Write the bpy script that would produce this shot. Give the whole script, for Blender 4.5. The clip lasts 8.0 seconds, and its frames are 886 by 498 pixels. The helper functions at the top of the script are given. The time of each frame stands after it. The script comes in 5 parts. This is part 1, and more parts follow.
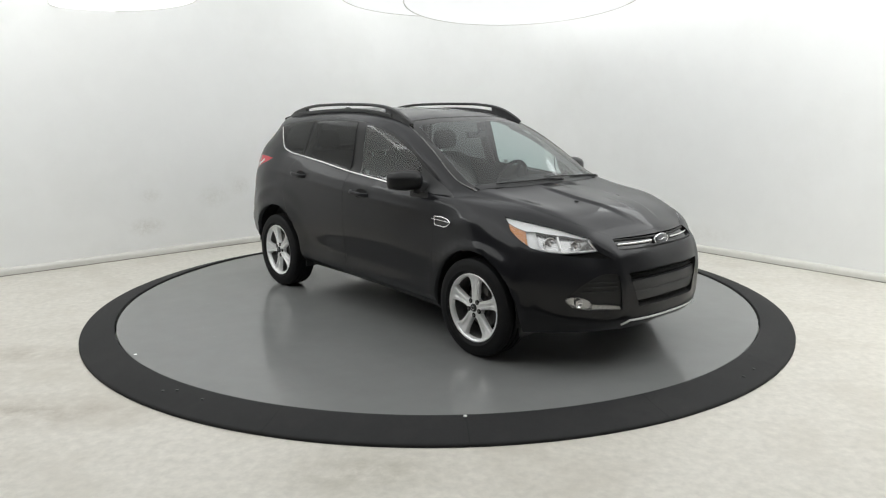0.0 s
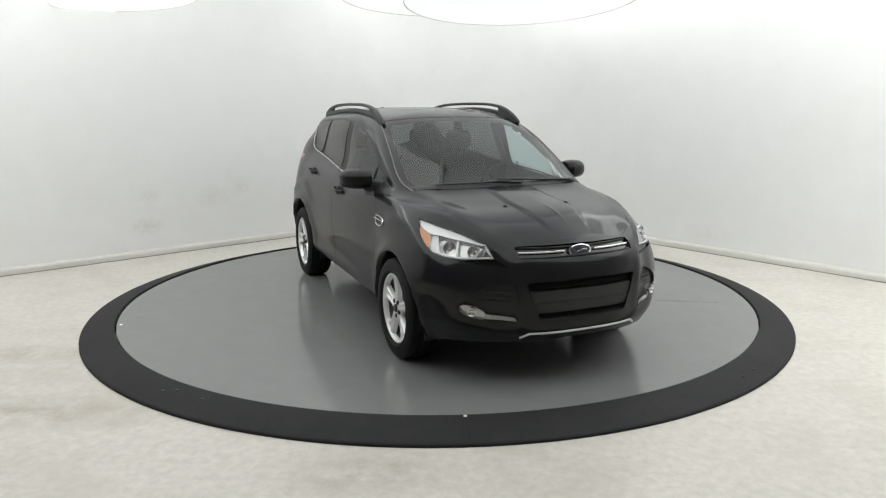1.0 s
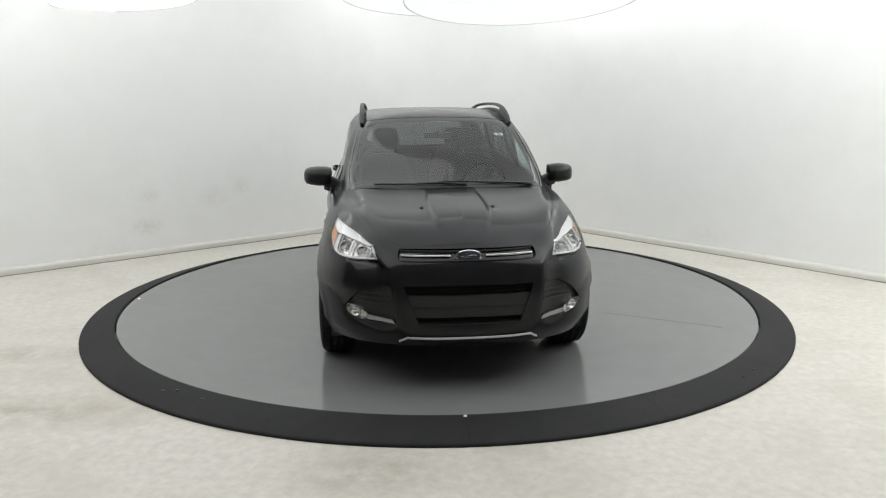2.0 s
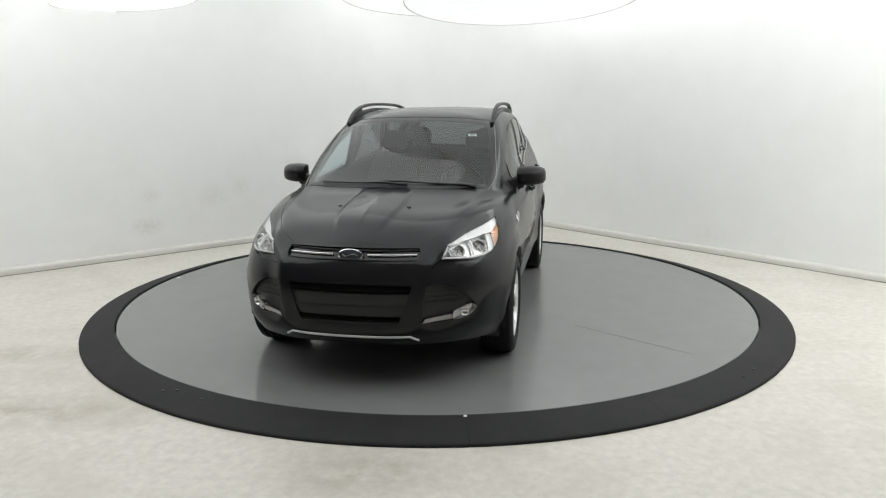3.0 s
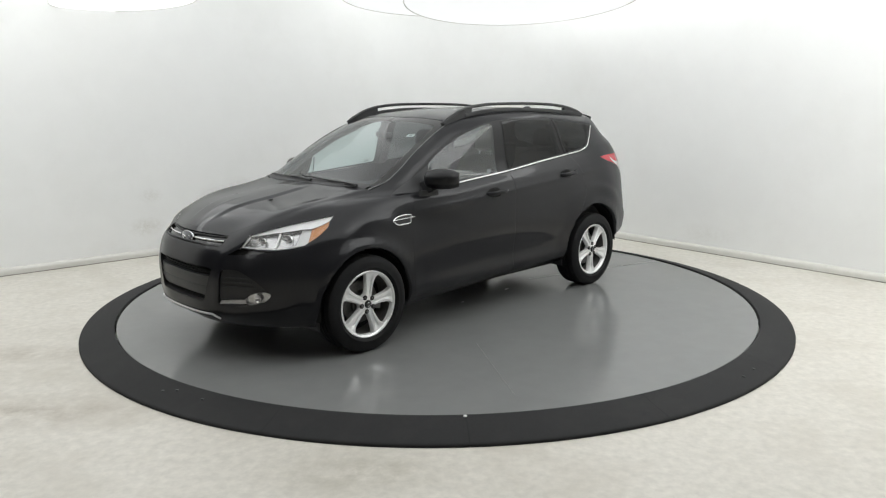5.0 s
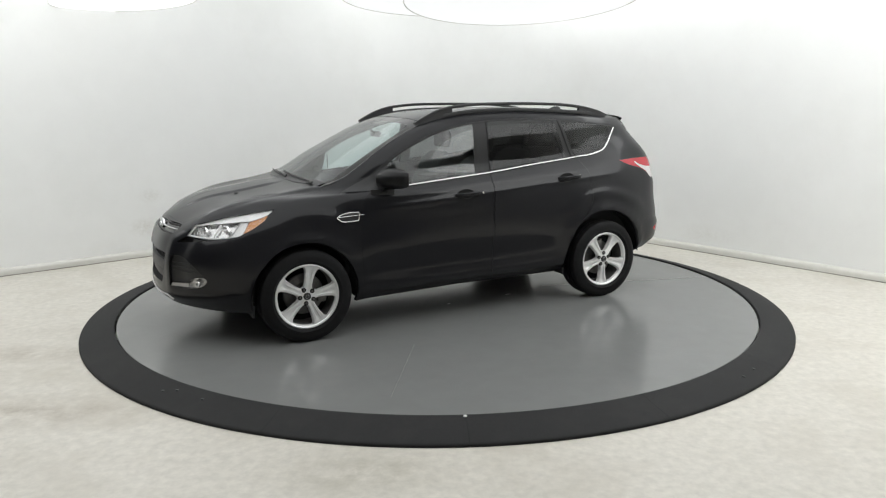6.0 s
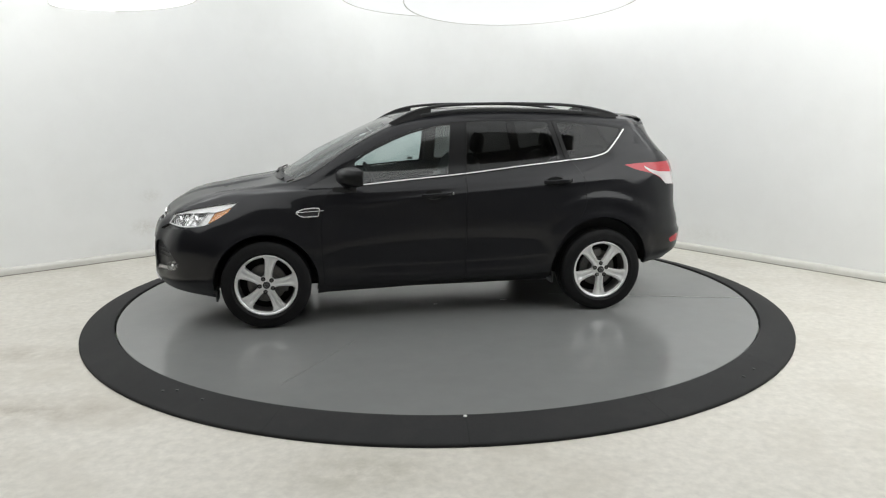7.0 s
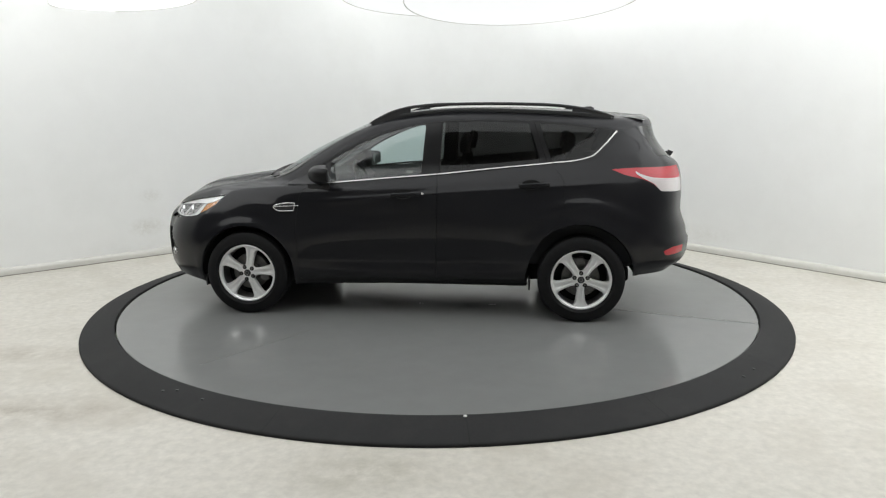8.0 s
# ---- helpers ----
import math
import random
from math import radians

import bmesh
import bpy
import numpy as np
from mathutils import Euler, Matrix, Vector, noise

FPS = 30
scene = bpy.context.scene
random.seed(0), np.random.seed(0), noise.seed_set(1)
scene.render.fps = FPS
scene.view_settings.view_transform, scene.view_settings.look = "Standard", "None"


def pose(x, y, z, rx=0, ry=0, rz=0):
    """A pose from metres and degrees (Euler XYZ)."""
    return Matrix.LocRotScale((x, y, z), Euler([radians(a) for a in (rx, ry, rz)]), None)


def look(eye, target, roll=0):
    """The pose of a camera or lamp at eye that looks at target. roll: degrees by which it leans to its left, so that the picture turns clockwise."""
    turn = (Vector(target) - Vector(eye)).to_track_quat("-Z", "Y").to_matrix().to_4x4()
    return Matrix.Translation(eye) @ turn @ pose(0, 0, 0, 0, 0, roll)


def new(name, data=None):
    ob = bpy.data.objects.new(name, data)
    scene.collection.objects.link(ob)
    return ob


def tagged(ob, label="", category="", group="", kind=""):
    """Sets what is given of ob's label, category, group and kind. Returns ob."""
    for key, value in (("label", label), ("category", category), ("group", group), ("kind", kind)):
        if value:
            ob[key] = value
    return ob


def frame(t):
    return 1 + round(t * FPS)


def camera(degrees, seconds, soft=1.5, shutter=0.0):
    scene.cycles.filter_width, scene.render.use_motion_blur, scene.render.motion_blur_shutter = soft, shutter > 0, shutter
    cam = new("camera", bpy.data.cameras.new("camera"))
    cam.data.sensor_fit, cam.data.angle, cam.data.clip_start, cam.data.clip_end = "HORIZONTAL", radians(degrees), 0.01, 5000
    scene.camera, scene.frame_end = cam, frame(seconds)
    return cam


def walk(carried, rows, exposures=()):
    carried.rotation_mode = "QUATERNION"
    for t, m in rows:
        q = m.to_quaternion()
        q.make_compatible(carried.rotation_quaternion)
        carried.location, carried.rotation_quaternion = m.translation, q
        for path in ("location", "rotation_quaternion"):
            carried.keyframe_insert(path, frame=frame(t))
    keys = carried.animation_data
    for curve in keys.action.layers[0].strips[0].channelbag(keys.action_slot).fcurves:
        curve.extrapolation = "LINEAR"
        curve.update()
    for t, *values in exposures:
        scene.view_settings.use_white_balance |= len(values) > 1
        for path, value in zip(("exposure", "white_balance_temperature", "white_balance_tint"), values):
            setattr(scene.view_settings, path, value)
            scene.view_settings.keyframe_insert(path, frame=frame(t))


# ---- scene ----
# ---------------- camera: fixed on its stand ----------------
cam = camera(62.8, 8.0, soft=1.2)
EYE = (0.0, -6.444, 1.689)
AIM = (EYE[0] + 0.0071, EYE[1] + 0.9805, EYE[2] - 0.1964)
walk(cam, [(0.0, look(EYE, AIM, -0.30)), (8.0, look(EYE, AIM, -0.30))])

# ---------------- world and light ----------------
world = bpy.data.worlds.new("world")
world.use_nodes = True
scene.world = world
world.node_tree.nodes["Background"].inputs[0].default_value = (0.9, 0.95, 1.0, 1)
world.node_tree.nodes["Background"].inputs[1].default_value = 0.05
scene.view_settings.exposure = 0.51
WALL_FILL_GLOW = 2.05      # unseen strips added to brighten the walls
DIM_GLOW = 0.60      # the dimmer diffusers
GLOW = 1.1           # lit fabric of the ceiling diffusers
FILL_GLOW = 2.0    # the unseen fill light on the right
CEILING_GLOW = 0.86  # unseen glowing panel above them, added as fill


# ---------------- materials ----------------
def shader(name, color, rough=0.5, metal=0.0, coat=0.0, spec=0.5, noise_scale=0.0, vary=0.0, bump=0.0, bump_scale=200.0,
           rough_vary=0.0, glow=0.0, coat_rough=0.05, spots=(), each=0.0, big_scale=0.0, stain=0.0, stain_color=None):
    """A principled material; colour varies at a fine and a coarse scale, with fine relief."""
    m = bpy.data.materials.new(name)
    m.use_nodes = True
    nt = m.node_tree
    b = nt.nodes["Principled BSDF"]
    b.inputs["Base Color"].default_value = (*color, 1)
    b.inputs["Roughness"].default_value = rough
    b.inputs["Metallic"].default_value = metal
    b.inputs["Specular IOR Level"].default_value = spec
    b.inputs["Coat Weight"].default_value = coat
    b.inputs["Coat Roughness"].default_value = coat_rough
    if glow:
        b.inputs["Emission Color"].default_value = (0.975, 1.0, 1.0, 1)
        b.inputs["Emission Strength"].default_value = glow
    co = nt.nodes.new("ShaderNodeTexCoord")

    def tex(scale, detail=6.0, rough_=0.6):
        n = nt.nodes.new("ShaderNodeTexNoise")
        n.inputs["Scale"].default_value = scale
        n.inputs["Detail"].default_value = detail
        n.inputs["Roughness"].default_value = rough_
        nt.links.new(co.outputs["Object"], n.inputs["Vector"])
        return n

    def ramp(src, a, b_, lo, hi):
        r = nt.nodes.new("ShaderNodeMapRange")
        r.inputs[1].default_value, r.inputs[2].default_value = a, b_
        r.inputs[3].default_value, r.inputs[4].default_value = lo, hi
        nt.links.new(src, r.inputs[0])
        return r.outputs[0]

    def mix(fac, a, col):
        x = nt.nodes.new("ShaderNodeMix")
        x.data_type = "RGBA"
        nt.links.new(fac, x.inputs[0])
        if isinstance(a, tuple):
            x.inputs[6].default_value = (*a, 1)
        else:
            nt.links.new(a, x.inputs[6])
        x.inputs[7].default_value = (*col, 1)
        return x.outputs[2]

    cur = color
    if vary:
        cur = mix(ramp(tex(noise_scale).outputs[0], 0.3, 0.7, 0, 1), tuple(c * (1 - vary) for c in color), tuple(min(1, c * (1 + vary)) for c in color))
    if big_scale:
        cur = mix(ramp(tex(big_scale, 8, 0.65).outputs[0], 0.5, 0.72, 0, stain), cur, stain_color or tuple(c * 0.8 for c in color))
    for centre, size, amount, col in spots:
        # a smudge of its own shape: an ellipsoid broken up by noise
        sub = nt.nodes.new("ShaderNodeVectorMath")
        sub.operation = "SUBTRACT"
        sub.inputs[1].default_value = centre
        nt.links.new(co.outputs["Object"], sub.inputs[0])
        div = nt.nodes.new("ShaderNodeVectorMath")
        div.operation = "DIVIDE"
        div.inputs[1].default_value = size
        nt.links.new(sub.outputs[0], div.inputs[0])
        ln = nt.nodes.new("ShaderNodeVectorMath")
        ln.operation = "LENGTH"
        nt.links.new(div.outputs[0], ln.inputs[0])
        near_ = ramp(ln.outputs["Value"], 1.0, 0.1, 0, 1)
        mul = nt.nodes.new("ShaderNodeMath")
        mul.operation = "MULTIPLY"
        nt.links.new(near_, mul.inputs[0])
        nt.links.new(ramp(tex(6.0 / max(size), 8, 0.68).outputs[0], 0.35, 0.7, 0, amount), mul.inputs[1])
        cur = mix(mul.outputs[0], cur, col)
    if each:
        # every piece a little lighter or darker than the next
        info = nt.nodes.new("ShaderNodeObjectInfo")
        cur = mix(ramp(info.outputs["Random"], 0, 1, 0, 1), cur, tuple(c * each for c in color))
    if not isinstance(cur, tuple):
        nt.links.new(cur, b.inputs["Base Color"])
    if rough_vary:
        nt.links.new(ramp(tex(max(noise_scale, 1.0) * 0.7).outputs[0], 0.3, 0.7, rough - rough_vary, rough + rough_vary), b.inputs["Roughness"])
    if bump:
        bp = nt.nodes.new("ShaderNodeBump")
        bp.inputs["Strength"].default_value = 1.0
        bp.inputs["Distance"].default_value = bump
        nt.links.new(tex(bump_scale, 4).outputs[0], bp.inputs["Height"])
        nt.links.new(bp.outputs[0], b.inputs["Normal"])
    return m


def pane_glass(name, tint, rough=0.0, base=0.045):
    """Thin glass: light passes with a tint, and the surface mirrors by Fresnel."""
    m = bpy.data.materials.new(name)
    m.use_nodes = True
    nt = m.node_tree
    out = nt.nodes["Material Output"]
    nt.nodes.remove(nt.nodes["Principled BSDF"])
    t = nt.nodes.new("ShaderNodeBsdfTransparent")
    t.inputs[0].default_value = (*tint, 1)
    g = nt.nodes.new("ShaderNodeBsdfGlossy")
    g.inputs["Roughness"].default_value = rough
    lw = nt.nodes.new("ShaderNodeLayerWeight")
    lw.inputs[0].default_value = 0.5
    pw = nt.nodes.new("ShaderNodeMath")
    pw.operation = "POWER"
    pw.inputs[1].default_value = 5.0
    nt.links.new(lw.outputs["Facing"], pw.inputs[0])
    fr = nt.nodes.new("ShaderNodeMapRange")
    fr.inputs[3].default_value, fr.inputs[4].default_value = base, 1.0
    nt.links.new(pw.outputs[0], fr.inputs[0])
    mx = nt.nodes.new("ShaderNodeMixShader")
    nt.links.new(fr.outputs[0], mx.inputs[0])
    nt.links.new(t.outputs[0], mx.inputs[1])
    nt.links.new(g.outputs[0], mx.inputs[2])
    nt.links.new(mx.outputs[0], out.inputs[0])
    return m


WALL = shader("wall_paint", (0.85, 0.855, 0.845), 0.6, noise_scale=3, vary=0.012, big_scale=0.9, stain=0.25, stain_color=(0.74, 0.74, 0.71), bump=0.0006, bump_scale=90,
              spots=[((-3.41, 1.98, 0.29), (0.24, 0.24, 0.13), 0.62, (0.55, 0.53, 0.47)), ((-2.76, 2.53, 0.58), (0.27, 0.27, 0.17), 0.42, (0.6, 0.585, 0.53)), ((-3.35, 2.03, 0.65), (0.16, 0.16, 0.10), 0.5, (0.6, 0.58, 0.53)),
                     ((-2.50, 2.75, 0.68), (0.16, 0.16, 0.15), 0.5, (0.6, 0.59, 0.54)), ((3.19, 2.0, 0.16), (0.45, 0.45, 0.14), 0.3, (0.62, 0.6, 0.55)), ((-3.5, 1.98, 0.05), (1.2, 1.2, 0.16), 0.2, (0.62, 0.6, 0.55))])
BACK = shader("unseen_room_grey", (0.48, 0.48, 0.475), 0.7, noise_scale=2, vary=0.1)
CEIL = shader("unseen_glow_panel", (0.45, 0.45, 0.45), 0.7, noise_scale=2, vary=0.02, glow=CEILING_GLOW)
FLOOR = shader("polished_concrete", (0.565, 0.54, 0.485), 0.38, noise_scale=18, vary=0.11, big_scale=1.3, stain=0.85, stain_color=(0.47, 0.44, 0.38), bump=0.0005, bump_scale=60, rough_vary=0.08,
               spots=[((-3.1, -1.45, -0.06), (1.5, 0.26, 1), 1.3, (0.37, 0.335, 0.28)), ((-2.35, -2.45, -0.06), (1.2, 0.32, 1), 1.3, (0.37, 0.335, 0.28)), ((-0.4, -3.2, -0.06), (0.55, 0.3, 1), 1.0, (0.34, 0.32, 0.26)), ((1.6, -3.3, -0.06), (0.5, 0.3, 1), 0.3, (0.44, 0.42, 0.37)), ((-3.4, -0.9, -0.06), (1.2, 0.3, 1), 0.35, (0.42, 0.39, 0.34))])
TRIM = shader("base_trim_paint", (0.62, 0.61, 0.57), 0.45, noise_scale=12, vary=0.03, big_scale=3, stain=0.4, stain_color=(0.6, 0.59, 0.55))
DISC = shader("grey_floor_enamel", (0.185, 0.188, 0.184), 0.165, noise_scale=5, vary=0.03, big_scale=1.3, stain=0.35, stain_color=(0.165, 0.17, 0.165), rough_vary=0.05, bump=0.0003, bump_scale=30)
RUBBER_RAMP = shader("ramp_rubber", (0.0115, 0.0115, 0.012), 0.70, spec=0.27, noise_scale=60, vary=0.12, big_scale=2.5, stain=0.45, stain_color=(0.028, 0.028, 0.027), bump=0.0006, bump_scale=400, each=1.75)
WALL_FILL = shader("wall_fill_strip", (0.9, 0.9, 0.9), 0.5, noise_scale=3, vary=0.02, glow=WALL_FILL_GLOW)
GAP = shader("thin_dark_line", (0.22, 0.205, 0.18), 0.8, noise_scale=20, vary=0.3)
JOINT = shader("joint_filler", (0.15, 0.152, 0.15), 0.3)
SCUFF = shader("scuff", (0.09, 0.09, 0.09), 0.6)
CHIP = shader("white_chip", (0.75, 0.75, 0.73), 0.6)
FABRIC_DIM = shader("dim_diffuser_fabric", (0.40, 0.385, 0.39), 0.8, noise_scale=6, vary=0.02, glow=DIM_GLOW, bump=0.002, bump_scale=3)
FABRIC_FILL = shader("fill_diffuser_fabric", (0.82, 0.80, 0.80), 0.8, noise_scale=6, vary=0.02, glow=FILL_GLOW, bump=0.002, bump_scale=3)
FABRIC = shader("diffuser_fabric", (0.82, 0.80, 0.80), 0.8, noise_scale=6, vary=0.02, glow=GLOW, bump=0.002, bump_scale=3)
PAINT = shader("black_car_paint", (0.010, 0.0101, 0.012), 0.38, metal=0.0, coat=0.55, coat_rough=0.065, spec=0.06, noise_scale=900, vary=0.25, big_scale=5, stain=0.25, stain_color=(0.014, 0.014, 0.014))
BLACK = shader("black_plastic", (0.016, 0.016, 0.017), 0.45, noise_scale=150, vary=0.2, bump=0.0002, bump_scale=700)
DARKGREY = shader("dark_grey_plastic", (0.03, 0.03, 0.031), 0.5, noise_scale=150, vary=0.2, bump=0.0002, bump_scale=700)
GLOSSBLACK = shader("gloss_black_trim", (0.006, 0.006, 0.006), 0.12, noise_scale=40, vary=0.1)
SATINBLACK = shader("satin_black_trim", (0.006, 0.006, 0.0065), 0.38, spec=0.3, noise_scale=80, vary=0.15)
VOID = shader("dark_void", (0.006, 0.006, 0.006), 0.9)
RUBBER = shader("tyre_rubber", (0.007, 0.007, 0.0075), 0.65, spec=0.22, noise_scale=40, vary=0.2, bump=0.0004, bump_scale=250)
ALLOY = shader("silver_alloy", (0.84, 0.84, 0.835), 0.30, metal=0.48, noise_scale=30, vary=0.04)
CHROME = shader("chrome", (0.82, 0.82, 0.83), 0.09, metal=1.0, noise_scale=20, vary=0.02)
BELT_METAL = shader("brushed_bright_trim", (0.50, 0.50, 0.49), 0.24, metal=0.85, noise_scale=30, vary=0.04)
SATIN = shader("satin_silver_plastic", (0.55, 0.55, 0.56), 0.3, metal=0.6, noise_scale=40, vary=0.04)
STEEL = shader("cast_steel", (0.17, 0.165, 0.16), 0.5, metal=0.8, noise_scale=60, vary=0.2)
BARREL = shader("shaded_inner_rim", (0.16, 0.155, 0.15), 0.45, metal=0.5, noise_scale=50, vary=0.2)
AMBER = shader("amber_lens", (0.64, 0.25, 0.07), 0.25, coat=0.6, noise_scale=120, vary=0.15)
RED = shader("red_lens", (0.42, 0.018, 0.03), 0.25, coat=0.3, noise_scale=120, vary=0.15)
WHITE_LENS = shader("white_lens", (0.56, 0.52, 0.52), 0.2, coat=1.0, noise_scale=150, vary=0.1)
CLEAR_STRIP = shader("clear_strip_lens", (0.36, 0.35, 0.34), 0.25, coat=1.0, noise_scale=90, vary=0.3)
REFLECTOR = shader("lamp_reflector", (0.56, 0.56, 0.56), 0.22, metal=0.8, noise_scale=60, vary=0.05)
WHITE_REFLECTOR = shader("bright_reflector", (0.90, 0.90, 0.90), 0.32, metal=0.0, coat=0.6, noise_scale=60, vary=0.03)
SEAT = shader("charcoal_seat_cloth", (0.036, 0.038, 0.040), 0.85, noise_scale=300, vary=0.25, bump=0.0006, bump_scale=600)
DASH = shader("dark_dash_plastic", (0.014, 0.014, 0.015), 0.8, spec=0.15, noise_scale=200, vary=0.15, bump=0.0003, bump_scale=500)
CABIN = shader("charcoal_cabin_plastic", (0.03, 0.031, 0.033), 0.7, spec=0.3, noise_scale=200, vary=0.15, bump=0.0003, bump_scale=500)
LINER = shader("grey_headliner", (0.20, 0.20, 0.195), 0.9, noise_scale=200, vary=0.06)
BADGE_BLUE = shader("badge_blue", (0.03, 0.035, 0.05), 0.15, coat=1.0, noise_scale=60, vary=0.1)
PAPER = shader("white_sticker", (0.8, 0.8, 0.78), 0.5, noise_scale=80, vary=0.05)
GLASS = pane_glass("clear_car_glass", (0.70, 0.79, 0.785), base=0.085)
TINT = pane_glass("privacy_glass", (0.13, 0.135, 0.135), base=0.034)
LENS = pane_glass("lamp_lens", (0.93, 0.93, 0.93))


# ---------------- small builders ----------------
def part(name, bm, material, parent, label="", smooth=True, recalc=True):
    """Link a bmesh as one mesh object under a thing or a part."""
    if recalc:
        bmesh.ops.recalc_face_normals(bm, faces=bm.faces)
    me = bpy.data.meshes.new(name)
    bm.to_mesh(me)
    bm.free()
    me.materials.append(material)
    if smooth:
        me.shade_smooth()
        me.set_sharp_from_angle(angle=radians(38))
    ob = new(name, me)
    ob.parent = parent
    if label:
        ob["label"] = label
    return ob


def box_bm(x0, x1, y0, y1, z0, z1, bevel=0.0, seg=2, bm=None):
    b = bmesh.new()
    bmesh.ops.create_cube(b, size=1.0, matrix=Matrix.LocRotScale(((x0 + x1) / 2, (y0 + y1) / 2, (z0 + z1) / 2), None, (x1 - x0, y1 - y0, z1 - z0)))
    if bevel:
        bmesh.ops.bevel(b, geom=b.edges[:], offset=bevel, segments=seg, affect="EDGES", profile=0.5)
    if bm is None:
        return b
    return join_bm(bm, b)


def join_bm(bm, other, m=None):
    """Add other's geometry to bm."""
    if m is not None:
        other.transform(m)
    me = bpy.data.meshes.new("tmp")
    other.to_mesh(me)
    other.free()
    bm.from_mesh(me)
    bpy.data.meshes.remove(me)
    return bm


def lathe(profile, n=64, axis="Z", bm=None, a0=0.0, a1=360.0):
    """Turn a profile of (radius, height) round an axis."""
    bm = bm or bmesh.new()
    full = abs(a1 - a0 - 360) < 1e-6
    rings = []
    for i in range(n if full else n + 1):
        a = radians(a0 + (a1 - a0) * i / n)
        ring = []
        for r, h in profile:
            p = (r * math.cos(a), r * math.sin(a), h)
            if axis == "Y":
                p = (p[0], h, p[1])
            ring.append(bm.verts.new(p))
        rings.append(ring)
    for i in range(n):
        a, b = rings[i], rings[(i + 1) % len(rings)]
        for j in range(len(profile) - 1):
            bm.faces.new((a[j], a[j + 1], b[j + 1], b[j]))
    bmesh.ops.remove_doubles(bm, verts=bm.verts, dist=1e-5)
    return bm


def spline(points, per=6):
    """A smooth curve through points, with chord-length tangents; per: steps of each stretch."""
    P = np.array(points, float)
    per = per if isinstance(per, (list, tuple)) else [per] * (len(P) - 1)
    d = np.maximum(np.linalg.norm(np.diff(P, axis=0), axis=1), 1e-6)
    s = np.diff(P, axis=0) / d[:, None]
    m = np.empty_like(P)
    m[1:-1] = (s[1:] * d[:-1, None] + s[:-1] * d[1:, None]) / (d[1:] + d[:-1])[:, None]
    m[0], m[-1] = s[0], s[-1]
    out = []
    for i in range(len(P) - 1):
        for k in range(per[i]):
            u = k / per[i]
            h = (2 * u**3 - 3 * u**2 + 1, u**3 - 2 * u**2 + u, -2 * u**3 + 3 * u**2, u**3 - u**2)
            out.append(h[0] * P[i] + h[1] * d[i] * m[i] + h[2] * P[i + 1] + h[3] * d[i] * m[i + 1])
    out.append(P[-1])
    return np.array(out)


def sweep(path, section, up=(0, 0, 1), bm=None, scale=None, cap=True):
    """Sweep a closed 2D section (side, up) along a path."""
    bm = bm or bmesh.new()
    path = [Vector(p) for p in path]
    rings = []
    for i, p in enumerate(path):
        t = (path[min(i + 1, len(path) - 1)] - path[max(i - 1, 0)]).normalized()
        u = Vector(up[i] if isinstance(up, list) else up)
        side = t.cross(u).normalized()
        u2 = side.cross(t)
        k = scale[i] if scale is not None else 1.0
        rings.append([bm.verts.new(p + side * a * k + u2 * b * k) for a, b in section])
    n = len(section)
    for i in range(len(rings) - 1):
        for j in range(n):
            bm.faces.new((rings[i][j], rings[i][(j + 1) % n], rings[i + 1][(j + 1) % n], rings[i + 1][j]))
    if cap:
        bm.faces.new(rings[0])
        bm.faces.new(rings[-1])
    return bm


def rounded(w, h, r=None, n=4):
    """A rounded rectangle section."""
    r = min(w, h) * 0.35 if r is None else r
    out = []
    for cx, cy, a0 in ((w / 2 - r, h / 2 - r, 0), (-w / 2 + r, h / 2 - r, 90), (-w / 2 + r, -h / 2 + r, 180), (w / 2 - r, -h / 2 + r, 270)):
        for k in range(n + 1):
            a = radians(a0 + 90 * k / n)
            out.append((cx + r * math.cos(a), cy + r * math.sin(a)))
    return out


def thing(name, label, category, group=""):
    ob = new(name)
    ob.empty_display_size = 0.2
    return tagged(ob, label, category, group)


# ---------------- the studio ----------------
FLOOR_Z = -0.06
CORNER = Vector((0.486, 5.285))
LEFT_DIR = Vector((-0.7627, -0.6467))       # along the wall away from the corner
RIGHT_DIR = Vector((0.6313, -0.7755))
ROOM_H = 3.55


def wall_path():
    """The cove: two straight walls with a rounded corner, seen from above."""
    half = LEFT_DIR.angle(RIGHT_DIR) / 2
    tang = 1.7
    r = tang * math.tan(half)
    mid = (LEFT_DIR + RIGHT_DIR).normalized()
    centre = CORNER + mid * (r / math.sin(half))
    a, b = CORNER + LEFT_DIR * tang, CORNER + RIGHT_DIR * tang
    pts = [CORNER + LEFT_DIR * 11.0]
    a0 = math.atan2(*(a - centre).yx)
    a1 = math.atan2(*(b - centre).yx)
    if a1 > a0:
        a1 -= 2 * math.pi
    for k in range(25):
        w = a0 + (a1 - a0) * k / 24
        pts.append(centre + Vector((math.cos(w), math.sin(w))) * r)
    pts.append(CORNER + RIGHT_DIR * 11.0)
    return pts


def offset_path(pts, d):
    out = []
    for i, p in enumerate(pts):
        t = (pts[min(i + 1, len(pts) - 1)] - pts[max(i - 1, 0)]).normalized()
        out.append(p + Vector((t.y, -t.x)) * d)
    return out


def strip_solid(inner, outer, z0, z1):
    bm = bmesh.new()
    rows = []
    for a, b in zip(inner, outer):
        rows.append([bm.verts.new((*a, z0)), bm.verts.new((*a, z1)), bm.verts.new((*b, z1)), bm.verts.new((*b, z0))])
    for p, q in zip(rows, rows[1:]):
        for j in range(4):
            bm.faces.new((p[j], p[(j + 1) % 4], q[(j + 1) % 4], q[j]))
    bm.faces.new(rows[0])
    bm.faces.new(rows[-1])
    return bm


